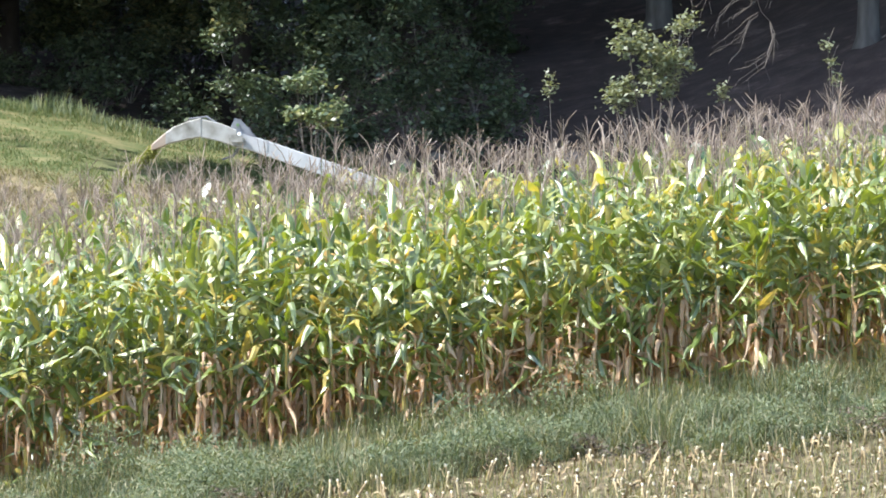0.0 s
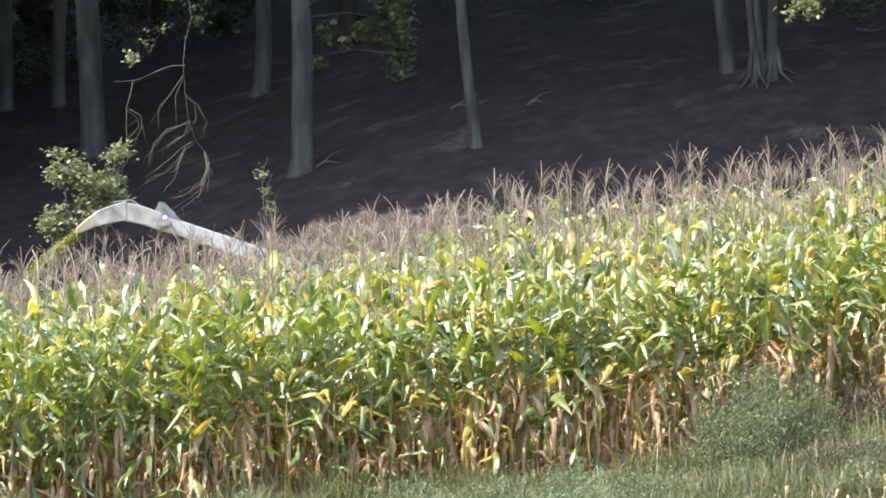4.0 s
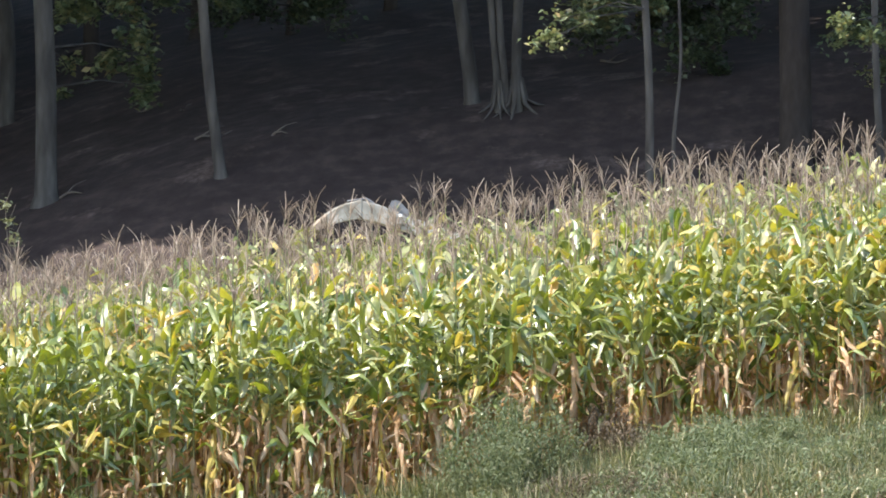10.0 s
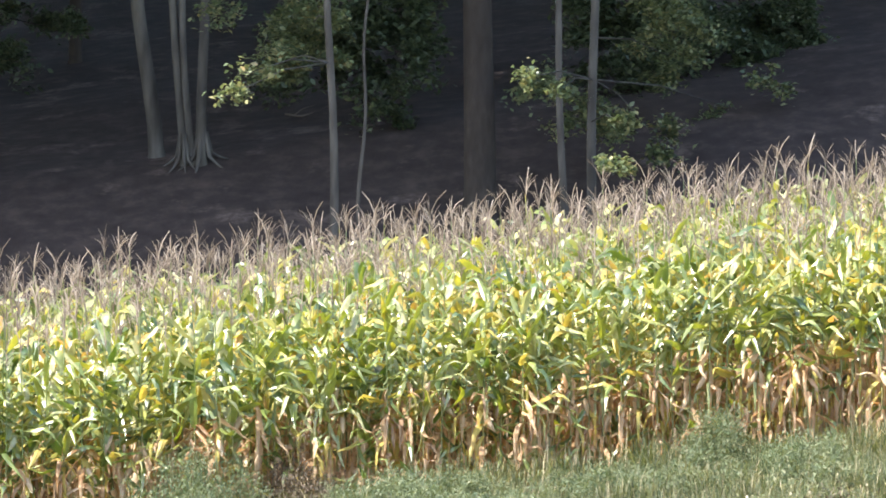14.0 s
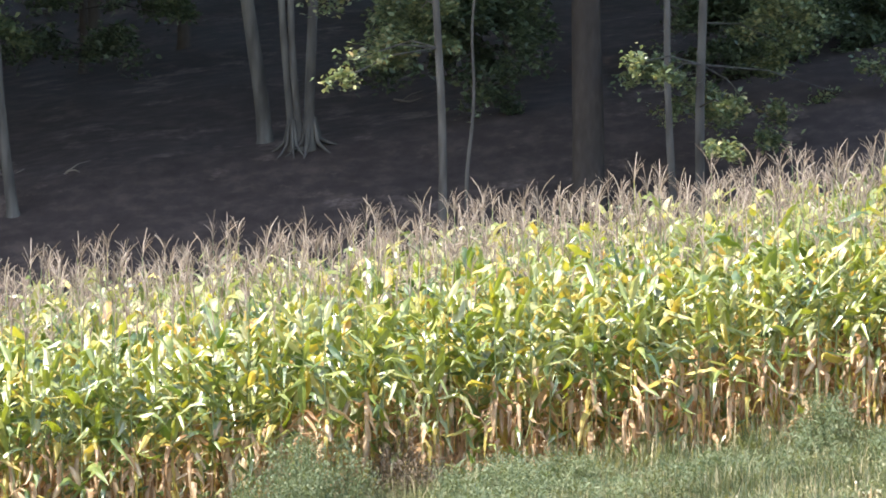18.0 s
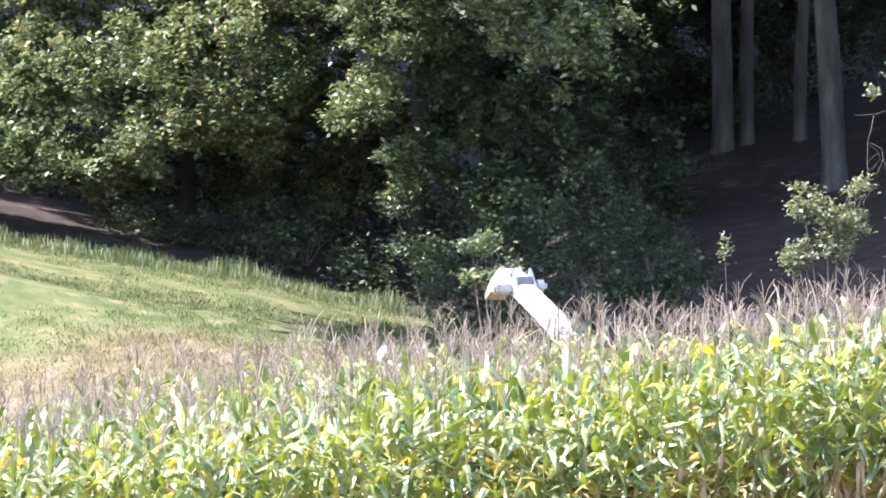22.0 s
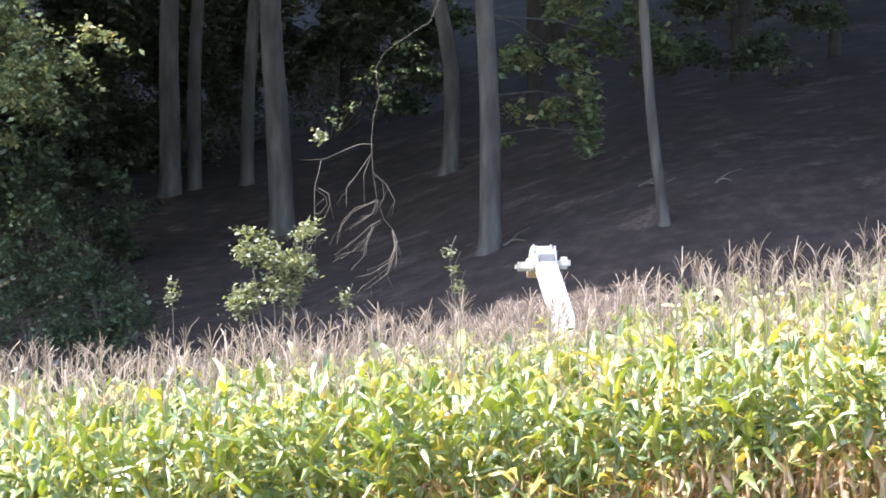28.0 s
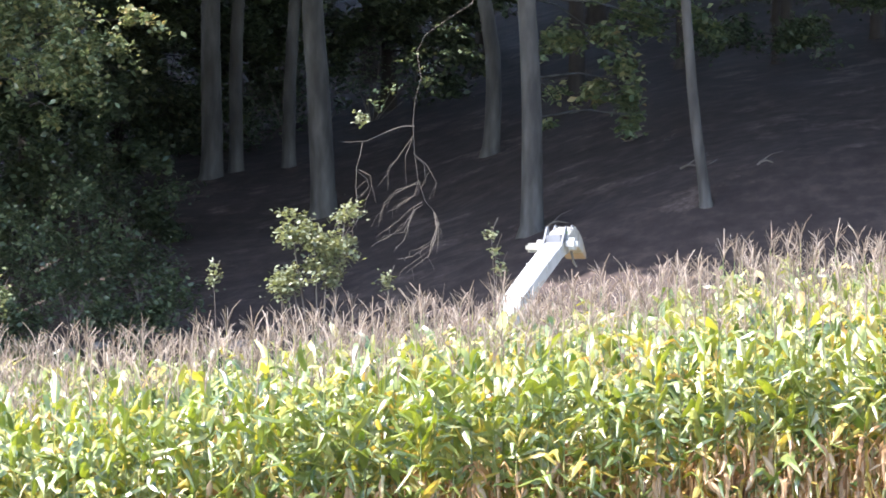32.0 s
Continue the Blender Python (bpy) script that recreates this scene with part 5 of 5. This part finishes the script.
def build_stream():
    """Chopped maize in the air behind the flap: rigid scraps that travel with the machine."""
    g = np.random.default_rng(12)
    n = 8000
    t = g.random(n) ** 0.8
    x = 3.93 + 0.78 * t
    z = 3.13 - 0.60 * t - 0.13 * t * t
    s = 0.03 + 0.016 * t
    pts = np.stack([x + g.normal(0, 1, n) * s, g.normal(0, 1, n) * s * 1.3, z + g.normal(0, 1, n) * s], 1)
    me = leaf_cloud("chopped_stream", pts, 0.036, g, M_CHOP, 0, 1.2, 0.6)
    return tagged(new("chopped_stream", me), "stream of green chopped maize thrown from the spout", "crop", kind="stuff")


stream = build_stream()


def build_bird(label, plumage, fork=0.05):
    pair = []
    root = empty("bird", pose(0, 80, 5), label, "bird")
    b = Batch()
    b.add(*tube([(-0.17, 0, 0), (-0.1, 0, 0.0), (0, 0, 0.0), (0.1, 0, 0.01), (0.15, 0, 0.03), (0.19, 0, 0.025)], [0.012, 0.035, 0.05, 0.045, 0.028, 0.006], 8))
    child("body", b.mesh("body", plumage), root)
    for s in (-1, 1):
        bm = bmesh.new()
        pts = [(0.06, 0.02), (0.08, 0.15), (0.01, 0.34), (-0.02, 0.36), (-0.03, 0.18), (-0.07, 0.03)]
        bm.faces.new([bm.verts.new((x - 0.1 * y, s * y, 0.01)) for x, y in pts])
        bmesh.ops.solidify(bm, geom=bm.faces[:], thickness=0.008)
        pair.append((s, part("wing", bm, plumage, root)))
    bm = bmesh.new()
    bm.faces.new([bm.verts.new(q) for q in ((-0.14, -0.03, 0), (-0.14, 0.03, 0), (-0.32, fork, 0), (-0.22, 0, 0), (-0.32, -fork, 0))])
    bmesh.ops.solidify(bm, geom=bm.faces[:], thickness=0.006)
    part("tail", bm, plumage, root)
    return root, pair


bird, wings = build_bird("pale grey bird in flight with spread wings", M_BIRD)
swallow, swallow_wings = build_bird("dark swallow with a forked tail skimming the maize", M_SWALLOW, 0.07)
moth = copy_thing(bird, pose(0, 30, -2) @ Matrix.Scale(0.2, 4))
tagged(moth, "small pale insect in flight", "insect")
far_bird = copy_thing(bird, pose(0, 80, -2) @ Matrix.Scale(0.35, 4))
tagged(far_bird, "small pale bird crossing before the wood", "bird")

# bracket of the spout: seconds, bearing, height, heading of the spout (180 to the left, 90 away)
SPOUT = [
    (0, 423, 227, 180), (1, 634, 205, 180), (2, 861, 184, 180), (3, 1078, 165, 180), (4, 1289, 147, 180), (4.5, 1393, 138, 180), (7, 1917, 98, 180), (8, 2080, 95, 180),
    (9, 2163, 90, 180), (10, 2155, 89, 180), (11, 2074, 99, 180), (12, 1960, 110, 175), (14, 1600, 150, 150), (17, 1000, 190, 125), (20, 612, 204, 109), (21, 585, 206, 108),
    (21.5, 573, 210, 108), (22, 613, 204, 109), (22.5, 665, 201, 110), (23, 744, 191, 112), (23.5, 808, 187, 119), (24, 856, 173, 121), (24.5, 896, 165, 122), (25.5, 1035, 148, 123),
    (26.5, 1193, 127, 118), (27, 1323, 110, 112), (27.5, 1482, 96, 105), (28, 1633, 85, 96), (28.5, 1692, 79, 95), (29, 1695, 78, 95), (29.5, 1704, 79, 95), (30, 1683, 80, 95),
    (30.5, 1623, 83, 93), (31, 1596, 83, 89), (31.5, 1589, 86, 82), (32, 1578, 83, 76),
]
REACH, RISE = 2.82, 3.42


def motions():
    base, turn, flow = [], [], []
    for t, u, v, phi in SPOUT:
        if phi < 150:
            phi -= math.degrees((u - 784) / F)
        a = radians(phi)
        p = at(u, v, 75 + REACH * math.sin(a)) - Vector((REACH * math.cos(a), REACH * math.sin(a), RISE))
        base.append((t, Matrix.Translation(p)))
        turn.append((t, pose(0, 0, 0, 0, 0, phi)))
    walk(harvester, base)
    walk(spout, turn)
    for t, u, v, phi in SPOUT:
        p = at(u, v, 75) + Vector((REACH, 0, -RISE))
        if t <= 11:
            flow.append((t, Matrix.Translation(p) @ pose(0, 0, 0, 0, 0, 180)))
    rest = at(2074, 93, 75) + Vector((REACH, 0, -RISE - 2.2))
    flow += [(12.2, Matrix.Translation(rest) @ pose(0, 0, 0, 0, 0, 180)), (32, Matrix.Translation(rest) @ pose(0, 0, 0, 0, 0, 180))]
    walk(stream, flow)
    rows = [(0, at(2700, 560, 76), 70), (17.5, at(2700, 560, 76), 70), (18.0, at(2677, 293, 76), 70), (18.3, at(2187, 93, 76), 70), (18.4, at(2037, -37, 76), 70), (18.5, at(1881, -97, 76), 70), (18.6, at(1726, -157, 76), 70), (19.0, at(981, -447, 76), 70), (20, at(-1200, -1000, 90), 70), (32, at(-3000, -1400, 140), 70)]
    walk(bird, [(t, Matrix.Translation(p) @ pose(0, 0, 0, 0, -12, 180 - a)) for t, p, a in rows])
    for side, wing in wings:
        beat = [(0, 20), (17.6, 20), (18.2, 30), (18.3, 0), (18.4, -75 if side > 0 else -28), (18.5, -6 if side > 0 else 38), (18.6, 40), (18.8, -35), (19, 30), (19.4, 20), (32, 20)]
        walk(wing, [(t, pose(0, 0, 0, side * a, 0, 0)) for t, a in beat])

    # the swallow darts past low over the maize; the insect and the far bird cross for a moment
    path = [(0, 3900, 420), (7.3, 3500, 300), (7.5, 2960, 264), (7.6, 2659, 252), (7.7, 2363, 240), (7.8, 1884, 207), (7.9, 1150, 150), (8.1, -300, 60), (32, -3000, 40)]
    walk(swallow, [(t, Matrix.Translation(at(u, v, 34)) @ pose(0, 0, 0, 35, -8, 180) @ Matrix.Scale(0.34, 4)) for t, u, v in path])
    for side, wing in swallow_wings:
        walk(wing, [(t, pose(0, 0, 0, side * a, 0, 0)) for t, a in ((0, 10), (7.4, 10), (7.6, 35), (7.7, -30), (7.8, 45), (7.9, -20), (8.1, 10), (32, 10))])
    path = [(0, 900, -900), (29.5, 1100, -760), (29.7, 1550, -420), (29.8, 1738, -292), (29.9, 1900, -420), (30.2, 2300, -800), (32, 2600, -900)]
    walk(moth, [(t, Matrix.Translation(at(u, v, 16)) @ pose(0, 0, 0, 20, -30, 40) @ Matrix.Scale(0.2, 4)) for t, u, v in path])
    path = [(0, -900, 120), (30.6, -700, 60), (31.2, 560, 34), (31.4, 806, 18), (31.6, 1050, -60), (32, 1500, -420)]
    walk(far_bird, [(t, Matrix.Translation(at(u, v, 80)) @ pose(0, 0, 0, 10, -10, 20) @ Matrix.Scale(0.35, 4)) for t, u, v in path])


motions()
